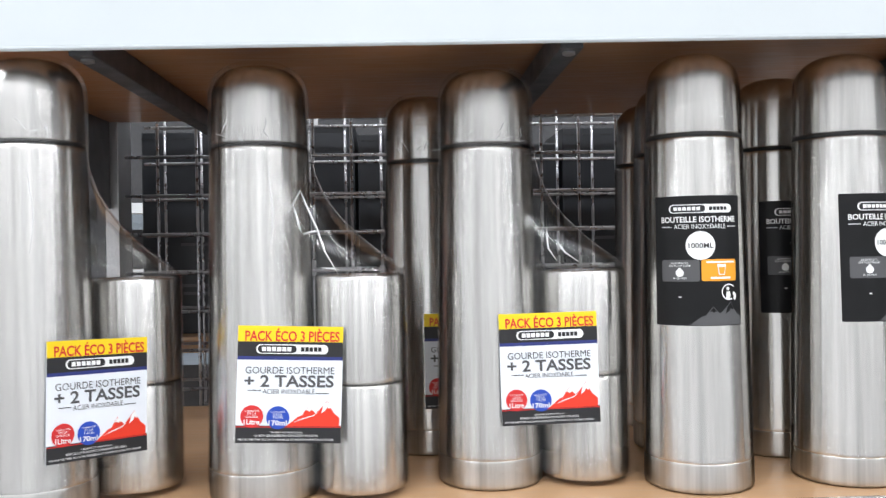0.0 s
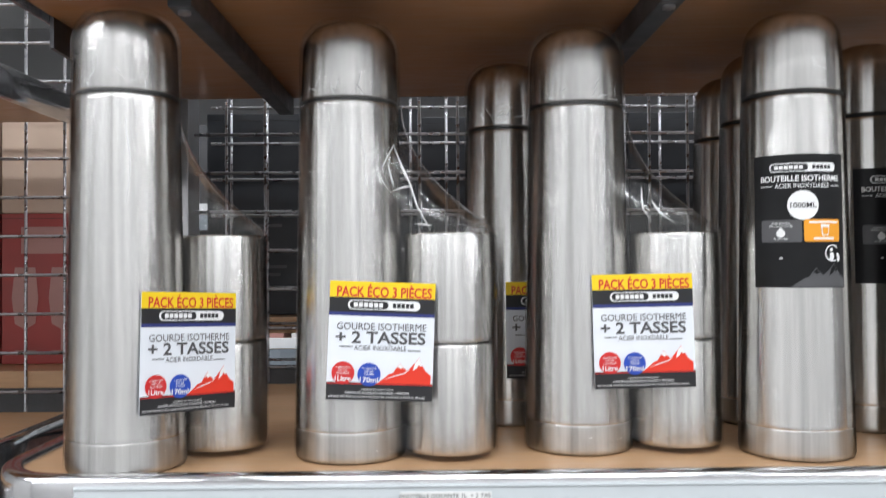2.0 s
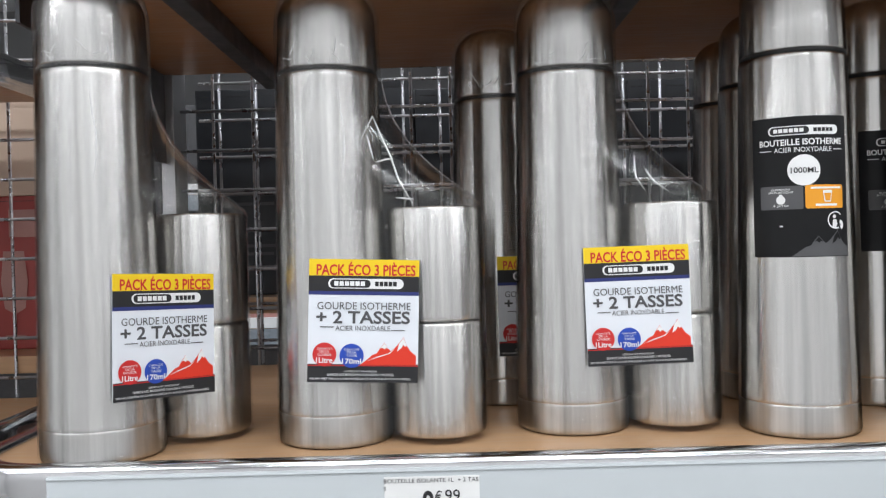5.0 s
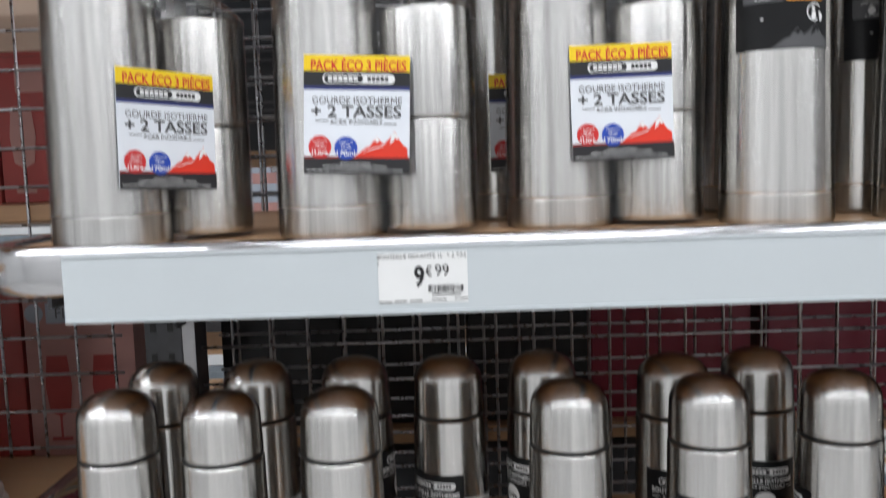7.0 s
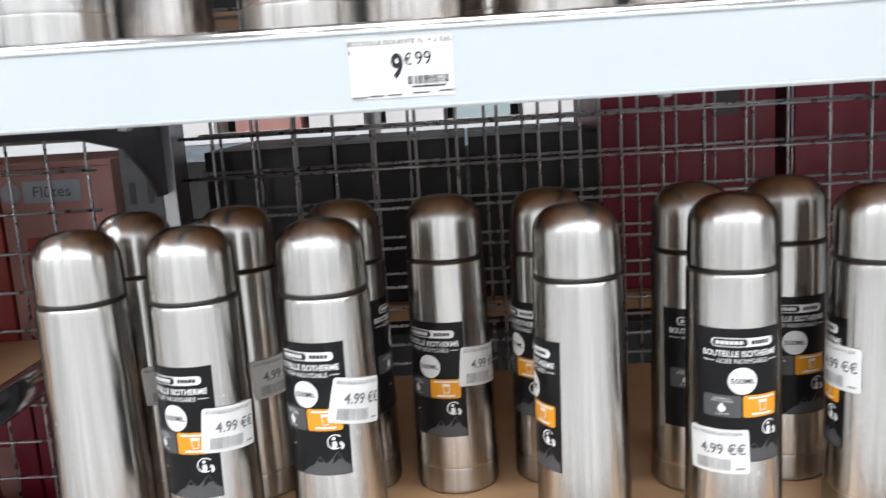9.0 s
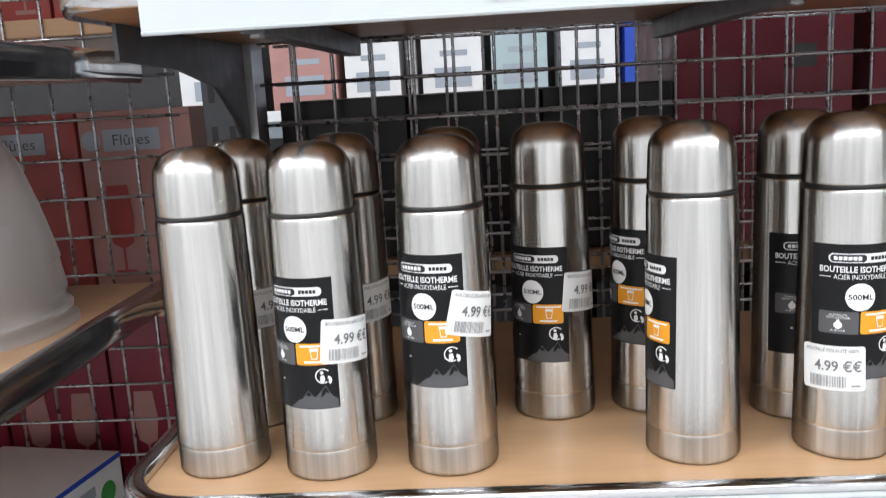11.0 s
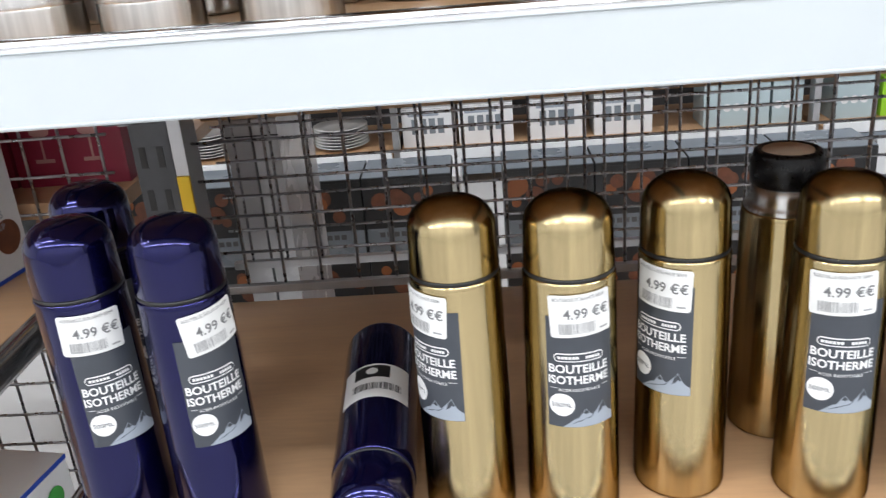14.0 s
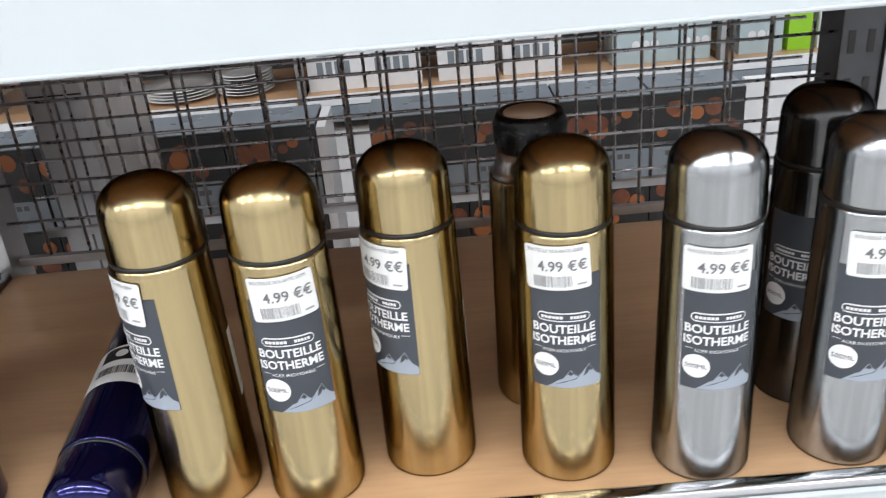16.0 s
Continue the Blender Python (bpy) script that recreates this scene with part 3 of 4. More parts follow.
def shelf(z, x0, x1, label, yf=FRONT, rad=0.058, beams=(-0.21, 0.115, 0.42), tilt=0.0, lip=0.0):
    ob = thing("shelf", label, "shelf", pose(0, 0, z, 0, tilt, 0))
    path = outline(x0, x1, yf, BACK, rad)
    part("board", board_bm(outline(x0 + 0.004, x1 - 0.004, yf + 0.004, BACK, rad - 0.004), -0.022, 0.0), OAK, ob)
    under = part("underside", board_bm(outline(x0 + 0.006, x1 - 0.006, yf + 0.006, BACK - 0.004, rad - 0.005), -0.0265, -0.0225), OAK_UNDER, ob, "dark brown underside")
    part("edge_trim", sweep(path, edge_profile(lip)), CHROME, ob, "chromed metal edging", True).matrix_basis = pose(0, 0, lip)
    for bx in beams:
        part("support_beam", box_bm(bx - 0.008, yf + 0.02, -0.046, bx + 0.008, BACK - 0.004, -0.027, 0.0015), STEEL_DARK, ob, "dark grey metal beam")
        part("screw", lathe([(0.0045, -0.0265), (0.0045, -0.0478), (0.002, -0.0486), (0, -0.0486)], 12), STEEL_PALE, ob).matrix_basis = pose(bx, yf + 0.032, 0)
    return ob


def price_rail(z, x0, x1, label, tilt=0.0):
    """White plastic strip clipped over the shelf's edge: face, rounded lip above, curl below."""
    ob = thing("price_rail", label, "price rail", pose(0, FRONT - 0.0035, z, 0, tilt, 0))
    path = [(x0 + (x1 - x0) * k / 4, 0) for k in range(5)]
    part("strip", sweep(path, [(-0.0010, -0.0452), (0.0016, -0.0452), (0.0016, -0.0058), (-0.0010, -0.0058)]), RAIL_WHITE, ob)
    part("upper_lip", sweep(path, [(-0.0010, -0.0057), (0.0016, -0.0057), (0.0027, -0.0048), (0.0024, -0.0038), (0.001, -0.0033), (-0.0010, -0.0034)]), RAIL_WHITE, ob)
    part("lower_curl", sweep(path, [(-0.0010, -0.0478), (0.0014, -0.0480), (0.0026, -0.0468), (0.0026, -0.0458), (0.0016, -0.0453), (-0.0010, -0.0453)]), RAIL_WHITE, ob)
    return ob


SHELF_TEXT = "beech laminate shelf with chromed rounded edge"
for key, z in LEVELS.items():
    tilt = -0.5 if key == "a" else 0.0
    shelf(z, LEFT, RIGHT, SHELF_TEXT, tilt=tilt, lip=LIPS[key])
    price_rail(z + LIPS[key], {"a": -0.278, "b": -0.268}.get(key, -0.288), RIGHT - 0.05, "blank white plastic price rail on shelf edge", tilt)

for z, x0 in ((1.60, -1.2), (1.245, -1.2), (0.990, -1.2), (0.632, -1.2)):
    shelf(z, x0, -0.447, "beech laminate shelf of the neighbouring unit", 0.575, 0.075, (-0.62, -0.9))


# ---- uprights with slots, brackets ----
def upright(x, y, label, pale_side):
    ob = thing("upright_post", label, "shelf post", pose(x, y, 0))
    part("column", box_bm(-0.022, -0.012, 0.0, 0.022, 0.04, 2.1, 0.002), STEEL_DARK, ob)
    part("flange", box_bm(0.0235 * pale_side - 0.0 if pale_side > 0 else -0.0385, -0.016, 0.0, 0.0385 if pale_side > 0 else -0.0235, 0.03, 2.1, 0.001), STEEL_PALE, ob, "bare zinc flange")
    slot = bpy.data.meshes.new("slot")
    bm = bmesh.new()
    for dx in (-0.011, 0.009):
        add_box(bm, dx - 0.0035, -0.0128, -0.012, dx + 0.0035, -0.0119, 0.012)
    bm.to_mesh(slot)
    bm.free()
    for i in range(28):
        s = mesh_from("slot", slot, GASKET, ob)
        s.matrix_basis = pose(0, 0, 0.45 + i * 0.05)
    return ob


upright(-0.359, 1.0, "dark grey slotted shelf post with zinc flange", 1)
upright(0.608, 1.0, "dark grey slotted shelf post with zinc flange", 1)
yellow = thing("shelf_clip", "small yellow plastic clip on the shelf post", "clip", pose(-0.327, 0.982, 0.702))
part("tab", box_bm(-0.007, -0.003, -0.026, 0.007, 0.0015, 0.026, 0.001), YELLOW, yellow)


def bracket(x, z):
    ob = thing("shelf_bracket", "dark painted metal bracket under the shelf", "bracket", pose(x, 0, z))
    pts = [(0.986, 0.0), (0.986, -0.10), (0.955, -0.10), (0.93, -0.075), (0.88, -0.045), (0.78, -0.03), (0.66, -0.026), (0.66, 0.0)]
    bm = bmesh.new()
    f = bm.faces.new([bm.verts.new((-0.0015, y, q)) for y, q in pts])
    r = bmesh.ops.extrude_face_region(bm, geom=[f])
    for v in [g for g in r["geom"] if isinstance(g, bmesh.types.BMVert)]:
        v.co.x += 0.003
    bmesh.ops.recalc_face_normals(bm, faces=bm.faces)
    part("plate", bm, STEEL_DARK, ob)
    return ob


for z in LEVELS.values():
    bracket(-0.331, z - 0.027)
    bracket(0.60, z - 0.027)


# ---- wire mesh backs ----
def wire_mesh(length, r):
    return lathe([(0, 0), (r, 0), (r, length), (0, length)], 8)


def mesh_back(x0, x1, z0, z1, y, pitch_x, pitch_z, label, phase=0.0):
    ob = thing("wire_back", label, "wire panel", pose(0, y, 0), kind="structure")
    up, across = bpy.data.meshes.new("vertical_wire"), bpy.data.meshes.new("horizontal_wire")
    for me, n in ((up, z1 - z0), (across, x1 - x0)):
        bm = wire_mesh(n, 0.00185)
        bm.to_mesh(me)
        bm.free()
    x = x0 + phase
    while x <= x1 + 1e-6:
        mesh_from("vertical_wire", up, WIRE, ob, True).matrix_basis = pose(x, 0.0037, z0)
        x += pitch_x
    z = z0 + 0.004
    while z <= z1 + 1e-6:
        mesh_from("horizontal_wire", across, WIRE, ob, True).matrix_basis = pose(x0, 0, z, 0, 90, 0)
        z += pitch_z
    part("bottom_bar", box_bm(x0, -0.003, z0 - 0.004, x1, 0.006, z0 + 0.006, 0.001), STEEL_PALE, ob)
    return ob


mesh_back(-0.318, 0.585, 0.577, 2.05, 1.0, 0.0445, 0.0445, "zinc wire grid at the back of the shelves", 0.036)
mesh_back(-0.318, 0.585, 0.577, 2.05, 1.075, 0.0445, 0.0445, "zinc wire grid of the rear unit", 0.024)
mesh_back(-1.2, -0.412, 0.15, 2.05, 1.0, 0.0445, 0.0445, "zinc wire grid of the neighbouring unit", 0.02)

# ---- packs of bottle and two cups under film ----
HB, RINGB = 0.309, 0.2497
RLIT = taper(0.0395, 0.0350, RINGB)
RB = RLIT(0.06)
RC = 0.0325


def flat_layer(parent, key, name, shapes_of, off, material):
    if ("card", key) not in CACHE:
        CACHE["card", key] = print_mesh(name, shapes_of(), off)
    return mesh_from(name, CACHE["card", key], material, parent)


def eco_card(pack, m):
    """Promotion card: yellow head, black band, white field, red peaks."""
    w, h = 0.0712, 0.0795
    X = lambda p: (p - 275) / 485 * w
    Z = lambda p: (355 - p) / 540 * h
    card = part("card", box_bm(-w / 2, 0, -h / 2, w / 2, 0.0006, h / 2), CARD, pack, "printed white promotion card")
    card.matrix_basis = m
    L = lambda key, name, fn, off, mt: flat_layer(card, key, name, fn, off, mt)
    L("head", "yellow_head", lambda: [rect(-w / 2, Z(158), w / 2, h / 2)], 0.0002, INK_YELLOW)
    L("promo", "promotion_line", lambda: [words("PACK ÉCO 3 PIÈCES", X(283), Z(126), 436 / 485 * w, 60 / 540 * h, 0.02)], 0.0004, INK_CRIMSON)
    L("band", "black_band", lambda: [rect(-w / 2, Z(226), w / 2, Z(158))], 0.0002, INK_BLACK)
    L("line", "blue_line", lambda: [rect(-w / 2, Z(242), w / 2, Z(226))], 0.0002, INK_NAVY)
    L("pw", "mark_capsule", lambda: pill(X(283), Z(192), 332 / 485 * w, 44 / 540 * h)[0], 0.0004, INK_WHITE)
    L("pd", "mark_block", lambda: pill(X(283), Z(192), 332 / 485 * w, 44 / 540 * h)[1] + mark_bars(X(283), Z(192), 332 / 485 * w, 50 / 540 * h, 1), 0.0006, INK_BLACK)
    L("pb", "mark_lettering", lambda: mark_bars(X(283), Z(192), 332 / 485 * w, 50 / 540 * h, -1), 0.0008, INK_WHITE)
    L("words", "description", lambda: [words("GOURDE ISOTHERME", X(276), Z(290), 410 / 485 * w, 32 / 540 * h, 0.0), words("+ 2 TASSES", X(273), Z(340), 412 / 485 * w, 56 / 540 * h, 0.022),
      words("ACIER INOXDABLE", X(272), Z(388), 240 / 485 * w, 22 / 540 * h, 0.0), rect(X(85), Z(385), X(145), Z(381)), rect(X(398), Z(398), X(458), Z(394))], 0.0004, INK_GREY)
    L("foot", "black_foot", lambda: [rect(-w / 2, -h / 2, w / 2, Z(545))], 0.0002, INK_BLACK)
    L("peaks", "red_mountain", lambda: [mountains(X(262), Z(548), 246 / 485 * w, 122 / 540 * h)], 0.0004, INK_RED)
    L("snow", "snow_print", lambda: snow(X(262), Z(548), 246 / 485 * w, 122 / 540 * h), 0.0006, INK_WHITE)
    L("footline", "red_line", lambda: [rect(-w / 2, Z(553), w / 2, Z(549))], 0.0006, INK_CRIMSON)
    L("rd", "red_disc", lambda: [disc(X(106), Z(503), 52 / 485 * w)], 0.0008, INK_CRIMSON)
    L("bd", "blue_disc", lambda: [disc(X(225), Z(508), 53 / 485 * w)], 0.0008, INK_BLUE)
    L("dw", "disc_text", lambda: [words("CAPACITÉ", X(106), Z(477), 66 / 485 * w, 10 / 540 * h), words("DE LA", X(106), Z(490), 40 / 485 * w, 10 / 540 * h), words("GOURDE", X(106), Z(504), 60 / 485 * w, 10 / 540 * h),
      words("1Litre", X(106), Z(528), 72 / 485 * w, 24 / 540 * h, 0.02), words("CAPACITÉ", X(225), Z(480), 66 / 485 * w, 10 / 540 * h), words("DE LA", X(225), Z(493), 40 / 485 * w, 10 / 540 * h), words("TASSE", X(225), Z(507), 48 / 485 * w, 10 / 540 * h),
      words("170ml", X(225), Z(532), 84 / 485 * w, 24 / 540 * h, 0.02)], 0.001, INK_WHITE)
    L("fw", "foot_text", lambda: [words("LÉGÈRE ET PRATIQUE", X(265), Z(576), 145 / 485 * w, 10 / 540 * h), words("GARDE LES BOISSONS CHAUDES / FROIDES", X(265), Z(591), 292 / 485 * w, 10 / 540 * h),
      words("NE PAS METTRE AU LAVE-VAISSELLE ET AU FOUR À MICRO-ONDES", X(265), Z(608), 440 / 485 * w, 11 / 540 * h)], 0.0004, INK_WHITE)
    return card


def film_bm(a, d):
    """Film shrunk round bottle and cups, with a hollow web above the cups."""
    bm = bmesh.new()
    rows = []
    zs = [0.002, 0.02, 0.09, 0.158, 0.166, 0.178, 0.186, 0.196, 0.207, 0.22, 0.235, 0.25, 0.27, HB - 0.021]
    for z in zs:
        rb = RLIT(z) + 0.0011
        u = min(1.0, max(0.0, (z - 0.160) / 0.095))
        rc = (RC + 0.0009) * (1 - 0.75 * u)
        reach = rb + 0.0004 + (d + RC + 0.0009 - rb) * (1 - u) ** 2.3
        dd = max(reach - rc, rb - rc + 0.0003)
        phi = math.acos(min(1.0, (rb - rc) / dd))
        ring = []
        for i in range(41):
            t = a + phi + (2 * math.pi - 2 * phi) * i / 40
            ring.append((rb * math.cos(t), rb * math.sin(t), z))
        for i in range(21):
            t = a - phi + 2 * phi * i / 20
            ring.append((dd * math.cos(a) + rc * math.cos(t), dd * math.sin(a) + rc * math.sin(t), z))
        rows.append([bm.verts.new(p) for p in ring])
    for r0, r1 in zip(rows, rows[1:]):
        n = len(r0)
        for i in range(n):
            bm.faces.new((r0[i], r0[(i + 1) % n], r1[(i + 1) % n], r1[i]))
    top = rows[-1]
    for f, zz in ((0.93, HB - 0.011), (0.78, HB - 0.004), (0.55, HB + 0.0005)):
        nxt = [bm.verts.new((v.co.x * f * rb / max(1e-6, math.hypot(v.co.x, v.co.y)), v.co.y * f * rb / max(1e-6, math.hypot(v.co.x, v.co.y)), zz)) for v in top]
        for i in range(len(top)):
            bm.faces.new((rows[-1][i], rows[-1][(i + 1) % len(top)], nxt[(i + 1) % len(top)], nxt[i]))
        rows.append(nxt)
    return bm


def crease_bm(points, r):
    bm = bmesh.new()
    rows = []
    for i, p in enumerate(points):
        a, b = Vector(points[max(0, i - 1)]), Vector(points[min(len(points) - 1, i + 1)])
        d = (b - a).normalized()
        s = d.cross(Vector((0, 1, 0))).normalized()
        rr = r * (0.35 if i in (0, len(points) - 1) else 1)
        rows.append([bm.verts.new(Vector(p) + s * rr), bm.verts.new(Vector(p) + Vector((0, -rr, 0))), bm.verts.new(Vector(p) - s * rr)])
    for r0, r1 in zip(rows, rows[1:]):
        for j in range(3):
            bm.faces.new((r0[j], r0[(j + 1) % 3], r1[(j + 1) % 3], r1[j]))
    return bm


def cup_bm():
    r, h = RC, 0.0762
    return lathe([(0, 0.001), (r * 0.9, 0.001), (r * 0.965, 0.0), (r * 0.99, 0.0012), (r, 0.004), (r, h - 0.0022), (r * 0.985, h - 0.0008), (r * 0.95, h), (r * 0.9, h - 0.001), (r * 0.88, h - 0.004), (0, h - 0.005)], 56)


def eco_pack(x, y, z, angle, s, card_z, roll, label, creases=(), lean=-2.5, lift=0.004):
    """One steel bottle and two stacked cups, held together by film."""
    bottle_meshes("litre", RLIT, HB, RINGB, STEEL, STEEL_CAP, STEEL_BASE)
    ob = thing("bottle_pack", label, "bottle pack", pose(x, y, z), "film-wrapped bottle packs")
    for key in ("foot", "body", "ring", "cap"):
        name, me, mm = CACHE["litre", key]
        mesh_from(name, me, mm, ob, True)
    a, d = radians(angle), RB + RC + 0.0006
    cx, cy = d * math.cos(a), d * math.sin(a)
    for k in range(2):
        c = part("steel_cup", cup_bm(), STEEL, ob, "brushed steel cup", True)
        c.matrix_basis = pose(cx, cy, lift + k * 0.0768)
    t = a + math.asin((RB - RC) / d)
    fx, fy = math.cos(t), math.sin(t)
    nx, ny = math.sin(t), -math.cos(t)
    px, py = nx * (RB + 0.0024) + fx * s, ny * (RB + 0.0024) + fy * s
    eco_card(ob, pose(px, py, card_z, lean, 0, math.degrees(t)) @ pose(0, 0, 0, 0, -roll, 0))
    film = part("film", film_bm(a, d), FILM, ob, "clear creased shrink film", True)
    film.visible_shadow = False
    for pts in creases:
        part("film_fold", crease_bm(pts, 0.0006), CREASE_GLINT, ob)
    rim = []
    for k in range(9):
        z = 0.164 + 0.088 * k / 8
        u = (z - 0.160) / 0.095
        rb = RLIT(z) + 0.0011
        reach = rb + 0.0008 + (d + RC + 0.0009 - rb) * (1 - u) ** 2.3
        rim.append((reach * math.cos(a), reach * math.sin(a), z))
    part("film_edge", crease_bm(rim, 0.0005), FILM_RIM, ob)
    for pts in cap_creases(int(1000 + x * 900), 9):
        part("film_wrinkle", crease_bm(pts, 0.0002), CREASE_GLINT, ob)
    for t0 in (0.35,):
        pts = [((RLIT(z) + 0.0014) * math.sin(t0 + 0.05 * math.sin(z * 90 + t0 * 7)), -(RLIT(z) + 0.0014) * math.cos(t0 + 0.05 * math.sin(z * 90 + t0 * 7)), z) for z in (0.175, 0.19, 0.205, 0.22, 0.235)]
        part("film_wrinkle", crease_bm(pts, 0.00022), CREASE_GLINT, ob)
    return ob


ZB = LEVELS["b"] + 0.0004


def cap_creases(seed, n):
    """Short wrinkles of film on the cap's front, their glints put in as white."""
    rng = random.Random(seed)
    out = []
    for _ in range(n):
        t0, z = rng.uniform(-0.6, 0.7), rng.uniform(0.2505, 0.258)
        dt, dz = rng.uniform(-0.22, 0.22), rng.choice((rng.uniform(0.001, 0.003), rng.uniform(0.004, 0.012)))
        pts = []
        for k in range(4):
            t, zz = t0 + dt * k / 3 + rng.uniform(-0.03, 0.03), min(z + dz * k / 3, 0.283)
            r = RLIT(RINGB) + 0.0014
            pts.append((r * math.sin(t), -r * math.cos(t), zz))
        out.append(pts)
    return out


PACK = "steel bottle with two cups in clear shrink film"
eco_pack(-0.254, 0.602, ZB, 42, 0.0235, 0.0775, -2.6, PACK + ", bottle turned aside", [])
eco_pack(-0.104, 0.631, ZB, -1.6, 0.022, 0.0835, -2.4, PACK + ", card upright",
         [[(0.025, -0.035, 0.2013), (0.033, -0.034, 0.2163), (0.0385, -0.034, 0.2025), (0.044, -0.034, 0.1903), (0.049, -0.034, 0.1743), (0.058, -0.034, 0.1583)],
          [(0.029, -0.035, 0.2043), (0.031, -0.035, 0.196), (0.033, -0.035, 0.1883)], [(0.035, -0.035, 0.1863), (0.0405, -0.0355, 0.1878), (0.046, -0.035, 0.1883)], [(0.047, -0.0355, 0.1628), (0.053, -0.0358, 0.1622), (0.059, -0.0355, 0.1615)]])
eco_pack(0.063, 0.651, ZB, -3, 0.0385, 0.0875, 0.8, PACK + ", beside plain bottles",
         [[(0.040, -0.036, 0.1883), (0.0402, -0.036, 0.180), (0.041, -0.036, 0.1733), (0.047, -0.036, 0.1643)], [(0.047, -0.036, 0.1793), (0.050, -0.036, 0.1745), (0.053, -0.036, 0.1703), (0.063, -0.036, 0.1633)]])
eco_pack(0.020, 0.762, ZB, -3, 0.030, 0.080, 0.0, "steel bottle and cups in shrink film in the back row")

# ---- one-litre steel bottles on the same shelf ----
LITRE = "brushed steel one-litre vacuum bottle with black label"
for x, y, turn in ((0.2145, 0.625, -15), (0.329, 0.630, 20), (0.316, 0.718, 8), (0.238, 0.742, 70), (0.246, 0.842, 60), (0.425, 0.64, 4)):
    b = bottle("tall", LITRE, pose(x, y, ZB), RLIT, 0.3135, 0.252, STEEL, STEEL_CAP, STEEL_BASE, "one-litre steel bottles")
    black_label(b, "litre", RLIT, 0.0645, 0.1175, 0.2085, "1000ML", turn)

# ---- shelf tag ----
tag = thing("price_tag", "white paper price tag for the bottle pack", "price tag", pose(-0.0375, FRONT - 0.0056, 1.2525))
tw, th = 0.057, 0.0325
part("paper", box_bm(-tw / 2, 0, -th / 2, tw / 2, 0.0004, th / 2), STICKER, tag)
TX = lambda p: (p - 295) / 490 * tw
TZ = lambda p: (185 - p) / 285 * th
flat_layer(tag, "tag", "tag_print", lambda: [words("BOUTEILLE ISOLANTE 1L  + 2 TAS", TX(292), TZ(63), 486 / 490 * tw, 22 / 285 * th, 0.0), words("S", TX(54), TZ(102), 12 / 490 * tw, 18 / 285 * th),
      words("9", TX(275), TZ(178), 56 / 490 * tw, 122 / 285 * th, 0.03), words("€", TX(328), TZ(148), 36 / 490 * tw, 60 / 285 * th, 0.0), words("99", TX(400), TZ(146), 76 / 490 * tw, 64 / 285 * th, 0.0),
      rect(TX(52), TZ(322), TX(124), TZ(316)), rect(TX(466), TZ(309), TX(540), TZ(303)), rect(TX(136), TZ(319), TX(204), TZ(312)), rect(TX(220), TZ(317), TX(290), TZ(311)), rect(TX(340), TZ(313), TX(424), TZ(307)), rect(TX(340), TZ(284), TX(500), TZ(276))]
      + bars(TX(322), TX(520), TZ(268), TZ(228), 34, 9), 0.0003, INK_BLACK)

# ---- half-litre steel bottles on the middle shelf ----
HS, RINGS = 0.2345, 0.186
HC, RINGC = 0.2425, 0.191
RHALF, RCOL = taper(0.0330, 0.0306, RINGS), taper(0.0338, 0.0314, RINGC)
RS = RCOL(RINGC)
ZC = LEVELS["c"] + 0.0004
HALF = "brushed steel half-litre vacuum bottle"
for x, y, turn, dz, sticker in (
        (-0.2774, 0.6405, 150, 0, None), (-0.1955, 0.6313, -26, -0.0115, (45, 0.0985, -6)), (-0.1068, 0.6322, -27, 0, (42, 0.113, -13)), (-0.0258, 0.7264, -34, -0.0165, (48, 0.102, -6)),
        (0.0656, 0.6368, -86, -0.011, None), (0.1703, 0.6369, -8, -0.007, (-34, 0.0645, 2)), (0.270, 0.641, -115, -0.01, (-77, 0.1115, 1)), (-0.272, 0.731, -70, 0, (46, 0.1, 2)),
        (-0.190, 0.731, -60, 0, (52, 0.1, 2)), (-0.106, 0.733, 90, 0, None), (0.055, 0.733, -65, -0.008, None), (0.162, 0.709, -2, -0.012, None), (0.236, 0.722, -8, -0.010, None), (0.352, 0.653, -5, 0, (20, 0.1, 3))):
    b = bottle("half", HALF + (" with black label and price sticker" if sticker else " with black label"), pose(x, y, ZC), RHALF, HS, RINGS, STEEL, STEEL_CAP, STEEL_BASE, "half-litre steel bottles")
    black_label(b, "half", RHALF, 0.0595, 0.0645, 0.156, "500ML", turn, dz)
    if sticker:
        price_sticker(b, "half", RHALF, sticker[0], sticker[1], sticker[2], 0.040, 0.031)

# ---- coloured half-litre bottles on the lower shelf ----
ZD = LEVELS["d"] + 0.0004
